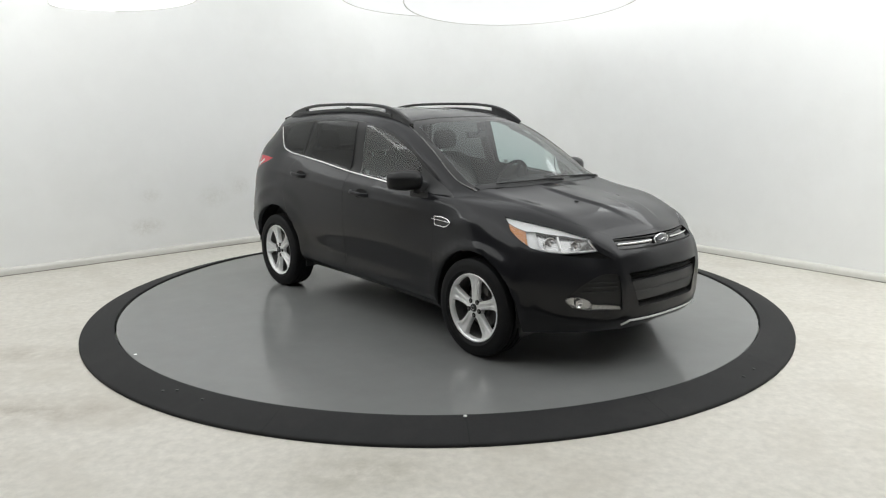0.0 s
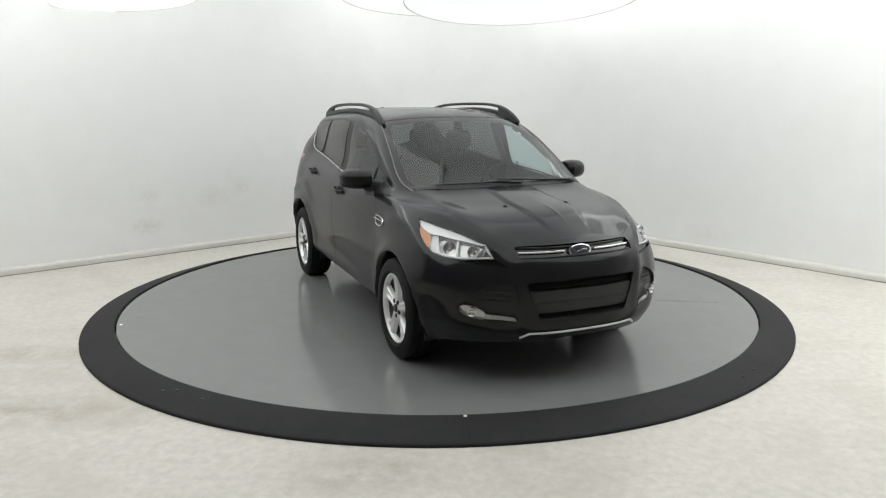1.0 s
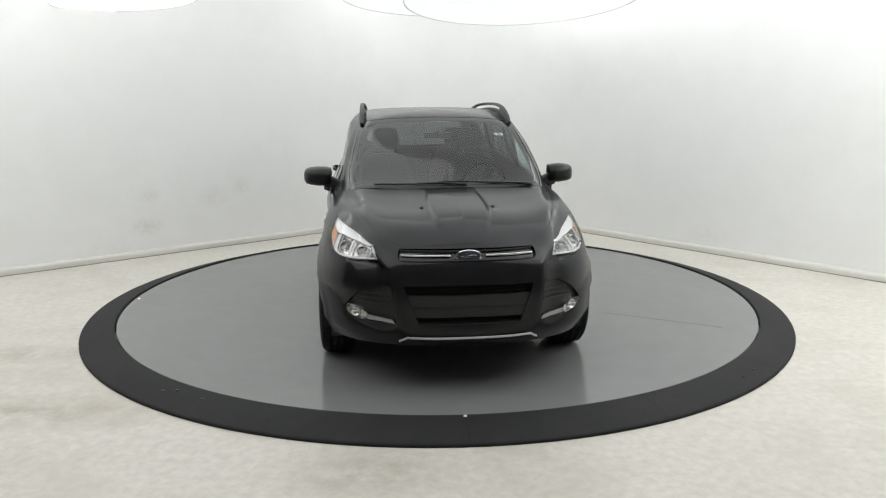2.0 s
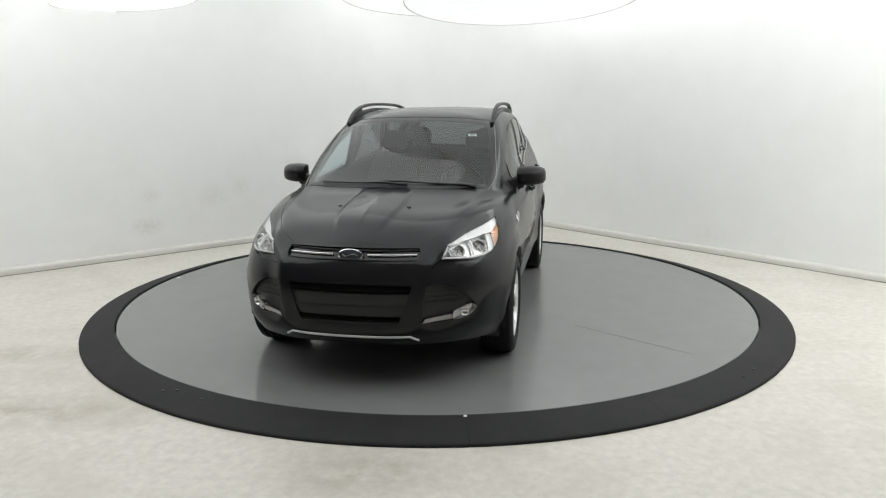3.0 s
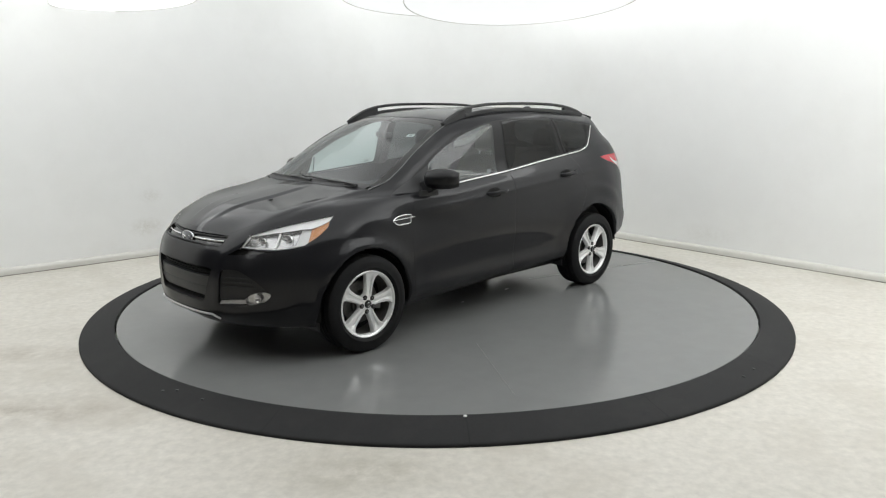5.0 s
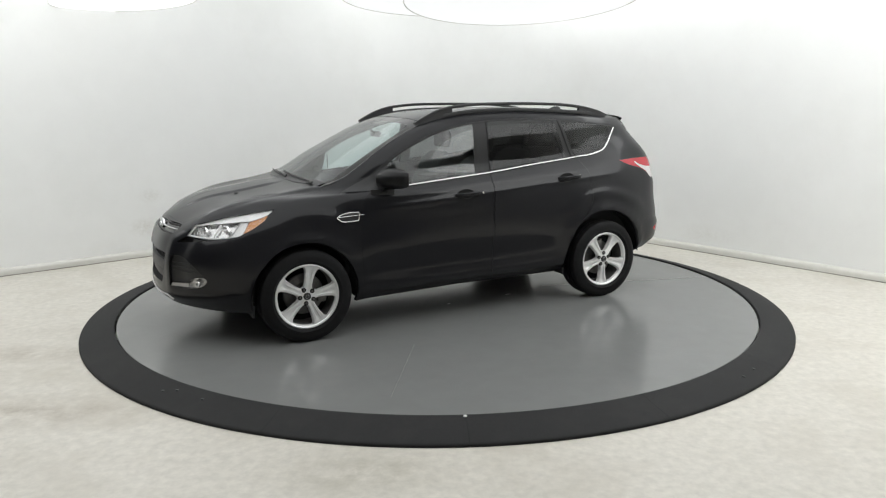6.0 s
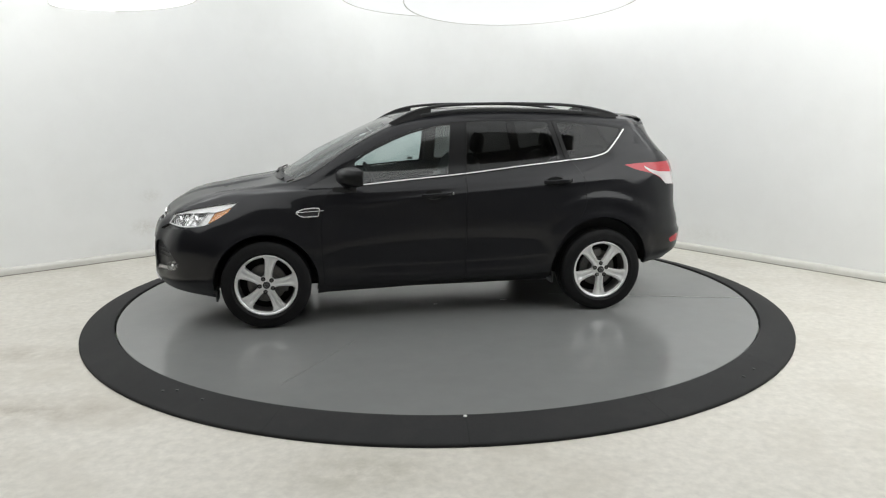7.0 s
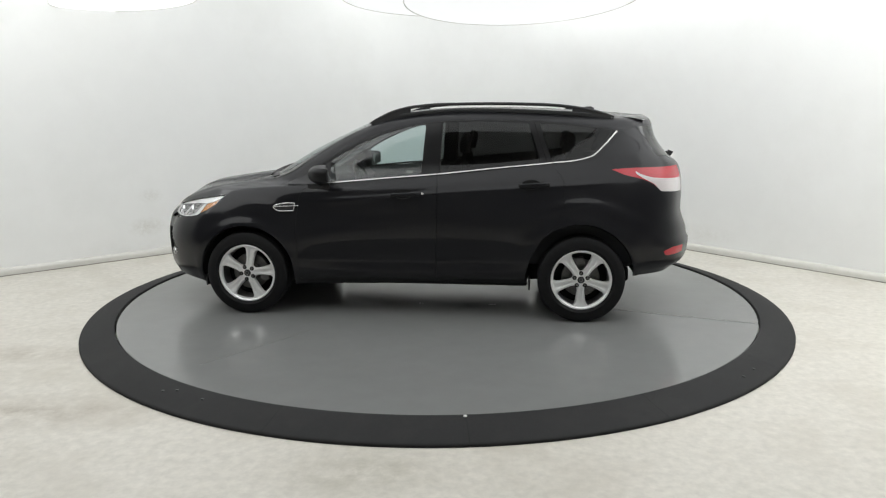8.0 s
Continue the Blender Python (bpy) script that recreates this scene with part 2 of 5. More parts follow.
def studio():
    path = wall_path()
    tagged(part("wall_cove", strip_solid(path, offset_path(path, -0.2), FLOOR_Z, ROOM_H), WALL, None), "smooth white painted studio wall with a rounded corner", "wall", kind="structure")
    # base trim: a low rounded kick board along the wall
    bm = bmesh.new()
    section = [(0.0, 0.0), (0.028, 0.0), (0.028, 0.045), (0.020, 0.062), (0.008, 0.078), (0.0, 0.082)]
    inner = [offset_path(path, s) for s, _ in section]
    rows = [[bm.verts.new((*inner[k][i], FLOOR_Z + section[k][1])) for k in range(len(section))] for i in range(len(path))]
    for p, q in zip(rows, rows[1:]):
        for j in range(len(section) - 1):
            bm.faces.new((p[j], p[j + 1], q[j + 1], q[j]))
    tagged(part("baseboard", bm, TRIM, None), "off-white scuffed base trim along the wall", "baseboard", kind="structure")
    # thin dark strip along the foot of the trim
    line = strip_solid(offset_path(path, 0.034), offset_path(path, 0.02), FLOOR_Z, FLOOR_Z + 0.006)
    tagged(part("trim", line, GAP, None, smooth=False), "thin dark line where the wall trim meets the floor", "trim", kind="structure")
    # unseen closing walls added behind the camera; their grey sets the car's reflections
    a, b = path[0], path[-1]
    y_back = -10.5
    bk = [Vector((a.x, a.y)), Vector((a.x, y_back)), Vector((b.x, y_back)), Vector((b.x, b.y))]
    tagged(part("wall_back", strip_solid(bk, [p + Vector((0, -0.2)) for p in bk[:3]] + [bk[3] + Vector((0.2, 0))], FLOOR_Z, ROOM_H), BACK, None, smooth=False), "unseen grey wall added to close the studio", "wall", kind="structure")
    bm = bmesh.new()
    bmesh.ops.create_grid(bm, x_segments=1, y_segments=1, size=1, matrix=Matrix.LocRotScale((0, -2, FLOOR_Z), None, (13, 13, 1)))
    tagged(part("floor", bm, FLOOR, None, smooth=False), "cream polished concrete floor with faint stains", "floor", kind="structure")
    # unseen ceiling, added in dull grey to hold reflections down beyond the glowing panel
    tagged(part("ceiling", box_bm(-13, 13, -15, 11, ROOM_H, ROOM_H + 0.15), BACK, None, smooth=False), "unseen grey ceiling added to close the studio", "ceiling", kind="structure")
    # unseen glowing panel, added for overhead light and bright reflections
    tagged(part("ceiling_panel", box_bm(-6.5, 6.5, -4.6, 7, ROOM_H - 0.04, ROOM_H - 0.01), CEIL, None, smooth=False), "unseen glowing white panel, standing in for the bright ceiling", "ceiling", kind="structure")


def diffuser(x, y, z, r, sag, name="ceiling_diffuser", stretch=1.0, turn=0.0, label="round white fabric ceiling light, sagging and glowing, seen or added as unseen fill", skin=None):
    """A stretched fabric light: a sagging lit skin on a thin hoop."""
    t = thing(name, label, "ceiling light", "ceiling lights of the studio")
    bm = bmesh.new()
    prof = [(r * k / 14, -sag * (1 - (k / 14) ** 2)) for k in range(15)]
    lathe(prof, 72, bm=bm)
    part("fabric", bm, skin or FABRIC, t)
    part("hoop", lathe([(r + 0.012, -0.004), (r + 0.016, 0.01), (r + 0.016, 0.03), (r + 0.004, 0.03), (r + 0.004, 0.0), (r + 0.012, -0.004)], 72), TRIM, t, "thin white hoop")
    for k in range(3):
        a = radians(120 * k + 40)
        part("hanger", sweep([(r * 0.9 * math.cos(a), r * 0.9 * math.sin(a), 0.05), (r * 0.9 * math.cos(a), r * 0.9 * math.sin(a), ROOM_H - z)], rounded(0.008, 0.008)), STEEL, t)
    t.matrix_basis = pose(x, y, z, 0, 0, turn) @ Matrix.Diagonal((1, stretch, 1, 1))
    return t


def wall_fill_light(way, a, b):
    """An unseen linear light, added under the ceiling to brighten the wall."""
    t = thing("fill_strip", "unseen white strip added under the ceiling to brighten the wall", "ceiling light", "wall-wash lamps")
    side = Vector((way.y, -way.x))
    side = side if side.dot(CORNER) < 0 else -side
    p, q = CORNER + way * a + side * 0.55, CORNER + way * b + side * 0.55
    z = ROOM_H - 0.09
    part("tube", sweep([(p.x, p.y, z), (q.x, q.y, z)], rounded(0.60, 0.03, 0.012)), WALL_FILL, t, "glowing diffuser")
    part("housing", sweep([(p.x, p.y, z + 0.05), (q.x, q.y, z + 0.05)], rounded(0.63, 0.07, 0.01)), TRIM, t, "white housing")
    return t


JOINTS = ((164.0, 1.0, 2.69, 0.003), (56.6, 1.5, 2.45, 0.0007))


def turntable():
    """The fixed rubber ramp ring and the turning disc inside it."""
    ring = thing("ramp_ring", "black rubber ramp ring of sixteen segments round the turntable", "turntable ramp")
    seams = [-153.5, -130.9, -109.0, -86.9, -64.1, -40.3] + [-18.0 + 22.45 * k for k in range(10)] + [206.5]
    for a0, a1 in zip(seams, seams[1:]):
        bm = lathe([(2.710, -0.055), (2.710, 0.008), (2.716, 0.013), (2.735, 0.012), (2.945, -0.038), (2.958, -0.043), (2.962, -0.049), (2.962, -0.06)], 14, bm=bmesh.new(), a0=a0 + 0.045, a1=a1 - 0.045)  # a narrow seam is left between segments
        part("ramp_segment", bm, RUBBER_RAMP, ring)
    part("underlay", lathe([(2.716, -0.055), (2.716, 0.004), (2.735, 0.003), (2.943, -0.046), (2.955, -0.052), (2.955, -0.059)], 128), VOID, ring, "black underlay seen in the seams")
    for a, r in ((-124.5, 2.79), (-119.7, 2.80), (-126.2, 2.83), (-47.5, 2.86), (-44.0, 2.85), (-87.0, 2.735)):
        bm = bmesh.new()
        bmesh.ops.create_cone(bm, cap_ends=True, segments=8, radius1=0.012, radius2=0.008, depth=0.006)
        ob = part("bolt_head", bm, CHIP if a == -87.0 else BLACK, ring)
        ob.matrix_basis = pose(r * math.cos(radians(a)), r * math.sin(radians(a)), 0.012 - (r - 2.735) * 0.238 + 0.002)
    disc = thing("turntable_disc", "grey enamelled round turntable with fine scuffs", "turntable")
    bm = lathe([(0.0, -0.05), (2.698, -0.05), (2.702, -0.004), (2.698, 0.0), (0.0, 0.0)], 160)
    part("plate", bm, DISC, disc)
    # plate joint across the disc and scuffs
    rnd = random.Random(5)
    for a, r0, r1, w in JOINTS:
        ob = part("joint", box_bm(r0, r1, -w, w, 0.0, 0.0014), JOINT, disc, "thin dark joint line")
        ob.matrix_basis = pose(0, 0, 0, 0, 0, a)
    for k in range(55):
        r, a = 2.65 * math.sqrt(rnd.random()), rnd.random() * 6.283
        l = rnd.choice((0.006, 0.008, 0.010, 0.014, 0.028))
        bm = bmesh.new()
        bmesh.ops.create_circle(bm, cap_ends=True, segments=7, radius=1)
        ob = part("scuff", bm, SCUFF, disc)
        ob.matrix_basis = pose(r * math.cos(a), r * math.sin(a), 0.0012, 0, 0, rnd.random() * 180) @ Matrix.Diagonal((l, rnd.uniform(0.002, 0.004), 1, 1))
    # pale chips in the enamel
    for r, a, l, w in ((0.64, 143.0, 0.035, 0.008), (2.668, -92.1, 0.014, 0.012), (0.42, 76.2, 0.02, 0.006)):
        bm = bmesh.new()
        bmesh.ops.create_circle(bm, cap_ends=True, segments=9, radius=1)
        ob = part("chip", bm, CHIP, disc, "pale chip in the enamel")
        ob.matrix_basis = pose(r * math.cos(radians(a)), r * math.sin(radians(a)), 0.0016, 0, 0, 10) @ Matrix.Diagonal((l, w, 1, 1))
    return disc


studio()
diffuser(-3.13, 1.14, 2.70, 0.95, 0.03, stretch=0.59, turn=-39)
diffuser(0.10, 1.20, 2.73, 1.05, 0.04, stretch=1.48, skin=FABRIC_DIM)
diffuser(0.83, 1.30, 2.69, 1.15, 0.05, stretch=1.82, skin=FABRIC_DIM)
# two unseen lights added as fill, the right one stronger for the floor
diffuser(3.6, -1.9, 2.80, 1.5, 0.12, skin=FABRIC_FILL)
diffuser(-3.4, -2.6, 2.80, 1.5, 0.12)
# unseen strips added for the walls; the space between leaves a darker band
wall_fill_light(LEFT_DIR, 5.3, 10.5)
wall_fill_light(LEFT_DIR, 1.6, 2.4)
wall_fill_light(RIGHT_DIR, 1.6, 10.5)
disc = turntable()


# ---------------- the car ----------------
# Half of the body shell as a cage: rows run from the sill up to the roof's middle line,
# columns from the nose round the side to the tail.  x forward, y to the car's own left, z up.
CAGE = [
    # lower edge
    [(2.20, 0, .285), (2.18, .36, .285), (2.08, .56, .28), (1.93, .70, .265), (1.74, .80, .25), (1.345, .83, .235), (.95, .82, .246), (.4, .80, .256),
     (-0.22, 0.8, 0.272), (-0.85, 0.805, 0.282), (-1.345, 0.82, 0.3), (-1.72, 0.8, 0.36), (-1.985, 0.7, 0.385), (-2.08, 0.5, 0.395), (-2.115, 0, 0.4)],
    # chin and sill
    [(2.265, 0, .335), (2.222, .36, .335), (2.115, .57, .345), (1.98, .725, .345), (1.75, .845, .34), (1.345, .885, .34), (.95, .875, .33), (.4, .872, .33),
     (-0.22, 0.872, 0.335), (-0.85, 0.873, 0.345), (-1.345, 0.885, 0.4), (-1.75, 0.86, 0.43), (-2.025, 0.74, 0.45), (-2.15, 0.52, 0.45), (-2.195, 0, 0.45)],
    # lower door hollow
    [(2.268, 0, .47), (2.230, .37, .47), (2.125, .58, .475), (2.0, .73, .48), (1.76, .865, .48), (1.345, .905, .48), (.95, .886, .47), (.4, .872, .47),
     (-0.22, 0.872, 0.47), (-0.85, 0.88, 0.49), (-1.345, 0.91, 0.52), (-1.76, 0.88, 0.54), (-2.045, 0.755, 0.55), (-2.18, 0.53, 0.56), (-2.22, 0, 0.56)],
    # widest part of the doors
    [(2.265, 0, .66), (2.218, .385, .655), (2.12, .58, .65), (1.99, .735, .65), (1.75, .87, .64), (1.345, .91, .64), (.95, .895, .64), (.4, .893, .64),
     (-0.22, 0.893, 0.65), (-0.85, 0.893, 0.67), (-1.345, 0.915, 0.69), (-1.76, 0.885, 0.69), (-2.045, 0.755, 0.68), (-2.18, 0.53, 0.68), (-2.215, 0, 0.68)],
    # under the lamps
    [(2.215, 0, .79), (2.17, .385, .79), (2.06, .57, .79), (1.945, .71, .785), (1.72, .825, .80), (1.345, .885, .82), (.95, .873, .82), (.4, .89, .82),
     (-0.22, 0.893, 0.84), (-0.85, 0.885, 0.87), (-1.345, 0.885, 0.88), (-1.74, 0.865, 0.87), (-2.015, 0.75, 0.86), (-2.13, 0.53, 0.85), (-2.165, 0, 0.85)],
    # bonnet's leading edge and shoulder
    [(2.165, 0, .865), (2.095, .385, .855), (2.03, .545, .865), (1.86, .66, .89), (1.62, .765, .94), (1.345, .83, .96), (.95, .858, .95), (.4, .885, .96),
     (-0.22, 0.885, 0.985), (-0.85, 0.868, 1.01), (-1.345, 0.855, 1.02), (-1.72, 0.84, 1.02), (-2.015, 0.73, 1), (-2.13, 0.52, 0.99), (-2.17, 0, 0.98)],
    # front half of the bonnet
    [(1.98, 0, .978), (1.93, .36, .968), (1.84, .54, .974), (1.69, .66, .995), (1.5, .745, 1.005), (1.25, .80, 1.022), (.93, .835, 1.03), (.4, .862, 1.045),
     (-0.22, 0.86, 1.07), (-0.85, 0.84, 1.1), (-1.345, 0.825, 1.11), (-1.7, 0.81, 1.12), (-1.985, 0.72, 1.11), (-2.12, 0.51, 1.1), (-2.165, 0, 1.09)],
    # rear half of the bonnet, belt line
    [(1.60, 0, 1.058), (1.56, .35, 1.040), (1.46, .53, 1.048), (1.33, .645, 1.060), (1.22, .715, 1.058), (1.09, .775, 1.055), (.88, .81, 1.06), (.4, .828, 1.09),
     (-0.22, 0.81, 1.135), (-0.85, 0.785, 1.175), (-1.345, 0.775, 1.2), (-1.66, 0.775, 1.21), (-1.955, 0.7, 1.2), (-2.09, 0.5, 1.2), (-2.135, 0, 1.2)],
    # screen base, window sill
    [(1.25, 0, 1.118), (1.24, .35, 1.108), (1.21, .55, 1.104), (1.15, .67, 1.098), (1.06, .73, 1.09), (.96, .762, 1.09), (.78, .785, 1.10), (.38, .805, 1.125),
     (-0.22, 0.79, 1.165), (-0.85, 0.755, 1.21), (-1.345, 0.735, 1.26), (-1.62, 0.735, 1.3), (-1.89, 0.68, 1.3), (-2, 0.47, 1.3), (-2.045, 0, 1.3)],
    # middle of the glass
    [(.93, 0, 1.31), (.91, .35, 1.30), (.87, .56, 1.290), (.815, .67, 1.278), (.735, .725, 1.268), (.63, .74, 1.265), (.5, .745, 1.275), (.25, .755, 1.305),
     (-0.22, 0.745, 1.34), (-0.85, 0.715, 1.37), (-1.33, 0.68, 1.4), (-1.58, 0.66, 1.42), (-1.785, 0.615, 1.43), (-1.91, 0.452, 1.43), (-1.95, 0, 1.43)],
    # top of the glass
    [(.56, 0, 1.48), (.55, .34, 1.475), (.515, .55, 1.466), (.475, .64, 1.462), (.41, .675, 1.458), (.31, .685, 1.465), (.22, .69, 1.48), (.08, .695, 1.51),
     (-0.25, 0.695, 1.545), (-0.85, 0.665, 1.55), (-1.3, 0.648, 1.525), (-1.55, 0.634, 1.5), (-1.744, 0.57, 1.51), (-1.884, 0.41, 1.52), (-1.932, 0, 1.53)],
    # roof edge
    [(.31, 0, 1.585), (.30, .33, 1.58), (.28, .52, 1.565), (.25, .575, 1.56), (.21, .60, 1.565), (.15, .615, 1.575), (.07, .62, 1.585), (-.05, .625, 1.60),
     (-0.3, 0.625, 1.615), (-0.85, 0.6, 1.615), (-1.28, 0.575, 1.595), (-1.52, 0.56, 1.575), (-1.72, 0.52, 1.565), (-1.86, 0.38, 1.565), (-1.91, 0, 1.575)],
    # roof
    [(.15, 0, 1.62), (.14, .27, 1.617), (.12, .40, 1.608), (.10, .44, 1.605), (.05, .455, 1.61), (0, .46, 1.613), (-.07, .46, 1.62), (-.18, .46, 1.63),
     (-0.4, 0.46, 1.643), (-0.85, 0.44, 1.643), (-1.25, 0.42, 1.625), (-1.47, 0.41, 1.608), (-1.63, 0.38, 1.595), (-1.75, 0.28, 1.59), (-1.8, 0, 1.595)],
    # roof's middle line
    [(.02, 0, 1.637), (.01, 0, 1.637), (0, 0, 1.638), (-.02, 0, 1.64), (-.06, 0, 1.642), (-.10, 0, 1.645), (-.16, 0, 1.648), (-.26, 0, 1.652),
     (-0.45, 0, 1.656), (-0.85, 0, 1.656), (-1.2, 0, 1.64), (-1.38, 0, 1.628), (-1.5, 0, 1.62), (-1.58, 0, 1.614), (-1.62, 0, 1.61)],
]
WHEEL_X, WHEEL_Z = 1.345, 0.338
ARCHES = ((1.345, 0.338, 0.397), (-1.332, 0.360, 0.420))   # x, z and radius of each opening


def step01(a, b, x):
    u = min(1.0, max(0.0, (x - a) / (b - a)))
    return u * u * (3 - 2 * u)


def shell_grid():
    def through_middle(points, per, first, last):
        """A spline whose ends run square to the middle plane."""
        pts = [tuple(p) for p in points]
        flip = lambda p: (p[0], -p[1], p[2])
        ext = ([flip(pts[1])] if first else []) + pts + ([flip(pts[-2])] if last else [])
        per = ([1] if first else []) + list(per) + ([1] if last else [])
        out = spline(ext, per)
        return out[(1 if first else 0):(len(out) - 1 if last else len(out))]

    rows = np.array([through_middle(r, [30, 10] + [7] * 12, i < len(CAGE) - 1, i < len(CAGE) - 1) for i, r in enumerate(CAGE)])
    cols = np.array([through_middle(rows[:, j], [6, 6, 6, 6, 8, 8, 10, 10, 7, 7, 7, 6, 6], False, 1 < j < rows.shape[1] - 2) for j in range(rows.shape[1])])
    g = cols.transpose(1, 0, 2)
    g[:, :, 1] = np.maximum(g[:, :, 1], 0)
    g[:, 0, 1] = g[:, -1, 1] = 0
    g[-1, :, 1] = 0
    # fair the glasshouse and the bonnet
    for _ in range(14):
        soft_ = g.copy()
        soft_[1:-1, 1:-1] = 0.25 * (g[:-2, 1:-1] + g[2:, 1:-1] + g[1:-1, :-2] + g[1:-1, 2:])
        z = g[:, :, 2]
        w = np.clip((z - 1.25) / 0.12, 0, 1) * np.clip((z.max() + 1 - z), 0, 1)
        bonnet = np.clip((z - 0.93) / 0.06, 0, 1) * np.clip((g[:, :, 0] - 0.95) / 0.1, 0, 1) * np.clip((0.66 - g[:, :, 1]) / 0.06, 0, 1)
        w = np.maximum(w, bonnet)[:, :, None] * 0.5
        g = g + (soft_ - g) * w
    g[:, 0, 1] = g[:, -1, 1] = 0
    for i in range(g.shape[0]):
        for j in range(g.shape[1]):
            x, y, z = g[i, j]
            # flared arches
            if y > 0.6:
                for wx, wz, wr in ARCHES:
                    y += 0.016 * math.exp(-((math.hypot(x - wx, z - wz) - wr - 0.01) / 0.035) ** 2) * step01(0.6, 0.8, y)
                    r = math.hypot(x - math.copysign(WHEEL_X, wx), z - WHEEL_Z)
                    bulge = math.exp(-((r - 0.595) / 0.034) ** 2) if r > 0.595 else math.exp(-((r - 0.595) / 0.075) ** 2)
                    y += (0.013 if wx < 0 else 0.008) * bulge * step01(0.72, 0.85, z) * step01(1.15, 0.98, z)
            # raised middle of the bonnet between two converging steps
            if 1.25 < x < 2.12 and z > 0.86 and y < 0.6:
                yc = float(np.interp(x, (1.40, 1.615, 1.79, 1.94, 2.044, 2.10), (0.176, 0.188, 0.182, 0.164, 0.137, 0.12)))
                z += 0.013 * step01(yc + 0.013, yc - 0.013, y) * step01(1.27, 1.42, x) * step01(2.10, 1.92, x)
            # sharp outer edge of the bonnet, from the screen's corner to the grille
            if 1.1 < x < 2.05 and z > 0.86 and 0.3 < y < 0.8:
                ye = float(np.interp(x, (1.114, 1.232, 1.377, 1.533, 1.705, 1.838, 1.947, 2.03), (0.690, 0.650, 0.626, 0.612, 0.592, 0.556, 0.523, 0.49)))
                d = y - ye
                z += 0.012 * (math.exp(-(d / 0.09) ** 2) if d < 0 else math.exp(-(d / 0.022) ** 2)) * step01(1.1, 1.25, x) * step01(2.0, 1.7, x)
            # upright ridge beside the grille
            if x > 1.9 and 0.36 < z < 0.84 and y > 0.3:
                yr = 0.418 + 0.10 * (z - 0.43)
                x += (0.011 * math.exp(-((y - yr) / 0.042) ** 2) - 0.012 * math.exp(-((y - yr - 0.10) / 0.06) ** 2)) * step01(0.36, 0.44, z) * step01(0.84, 0.76, z)
            # ledge of the rear bumper
            if x < -1.8:
                x -= 0.018 * step01(0.66, 0.61, z) * step01(0.40, 0.46, z) * step01(-1.8, -1.98, x)
            # crease through the door handles
            if -1.6 < x < 0.9 and y > 0.6:
                zc = 0.985 - 0.075 * x * 0.9
                y += 0.006 * math.exp(-((z - zc) / 0.022) ** 2) * step01(0.9, 0.5, x) * step01(-1.6, -1.3, x)
            g[i, j] = (x, y, z)
    return g


def smooth_poly(points, per=5):
    """A closed outline with rounded corners from corner points (x, z, radius)."""
    out = []
    n = len(points)
    for i in range(n):
        p = Vector(points[i][:2])
        r = points[i][2] if len(points[i]) > 2 else 0.0
        if r <= 0:
            out.append(tuple(p))
            continue
        a = (Vector(points[i - 1][:2]) - p)
        b = (Vector(points[(i + 1) % n][:2]) - p)
        a = p + a.normalized() * min(r, a.length * 0.45)
        b = p + b.normalized() * min(r, b.length * 0.45)
        for k in range(per + 1):
            u = k / per
            out.append(tuple(a * (1 - u) ** 2 + p * 2 * u * (1 - u) + b * u * u))
    return out


def inside(poly, x, y):
    res = False
    n = len(poly)
    for i in range(n):
        (x0, y0), (x1, y1) = poly[i], poly[(i + 1) % n]
        if (y0 > y) != (y1 > y) and x < (x1 - x0) * (y - y0) / (y1 - y0) + x0:
            res = not res
    return res


def imprint(bm, layer, poly, axes, keep, value):
    """Cut the outline into the shell and mark the faces inside with value."""
    a, b = axes
    lo = (min(p[0] for p in poly) - 0.12, min(p[1] for p in poly) - 0.12)
    hi = (max(p[0] for p in poly) + 0.12, max(p[1] for p in poly) + 0.12)
    near = set(f for f in bm.faces if keep(f.calc_center_median()) and lo[0] < f.calc_center_median()[a] < hi[0] and lo[1] < f.calc_center_median()[b] < hi[1])
    n = len(poly)
    for i in range(n):
        p, q = poly[i], poly[(i + 1) % n]
        if math.hypot(q[0] - p[0], q[1] - p[1]) < 1e-5:
            continue
        x0, x1 = min(p[0], q[0]) - 1e-4, max(p[0], q[0]) + 1e-4
        y0, y1 = min(p[1], q[1]) - 1e-4, max(p[1], q[1]) + 1e-4
        pick = []
        for f in near:
            xs = [v.co[a] for v in f.verts]
            ys = [v.co[b] for v in f.verts]
            if max(xs) >= x0 and min(xs) <= x1 and max(ys) >= y0 and min(ys) <= y1:
                pick.append(f)
        if not pick:
            continue
        no, co = [0, 0, 0], [0, 0, 0]
        no[a], no[b] = q[1] - p[1], -(q[0] - p[0])
        co[a], co[b] = p
        es = set(e for f in pick for e in f.edges)
        vs = set(v for f in pick for v in f.verts)
        for f in pick:
            near.discard(f)
        r = bmesh.ops.bisect_plane(bm, geom=list(vs) + list(es) + pick, dist=1e-6, plane_co=co, plane_no=Vector(no).normalized())
        near.update(g for g in r["geom"] if isinstance(g, bmesh.types.BMFace))
        near.update(f for f in pick if f.is_valid)
    for f in near:
        if f.is_valid:
            c = f.calc_center_median()
            if inside(poly, c[a], c[b]):
                f[layer] = value


def circle2(cx, cz, r, n=48):
    return [(cx + r * math.cos(2 * math.pi * k / n), cz + r * math.sin(2 * math.pi * k / n)) for k in range(n)]


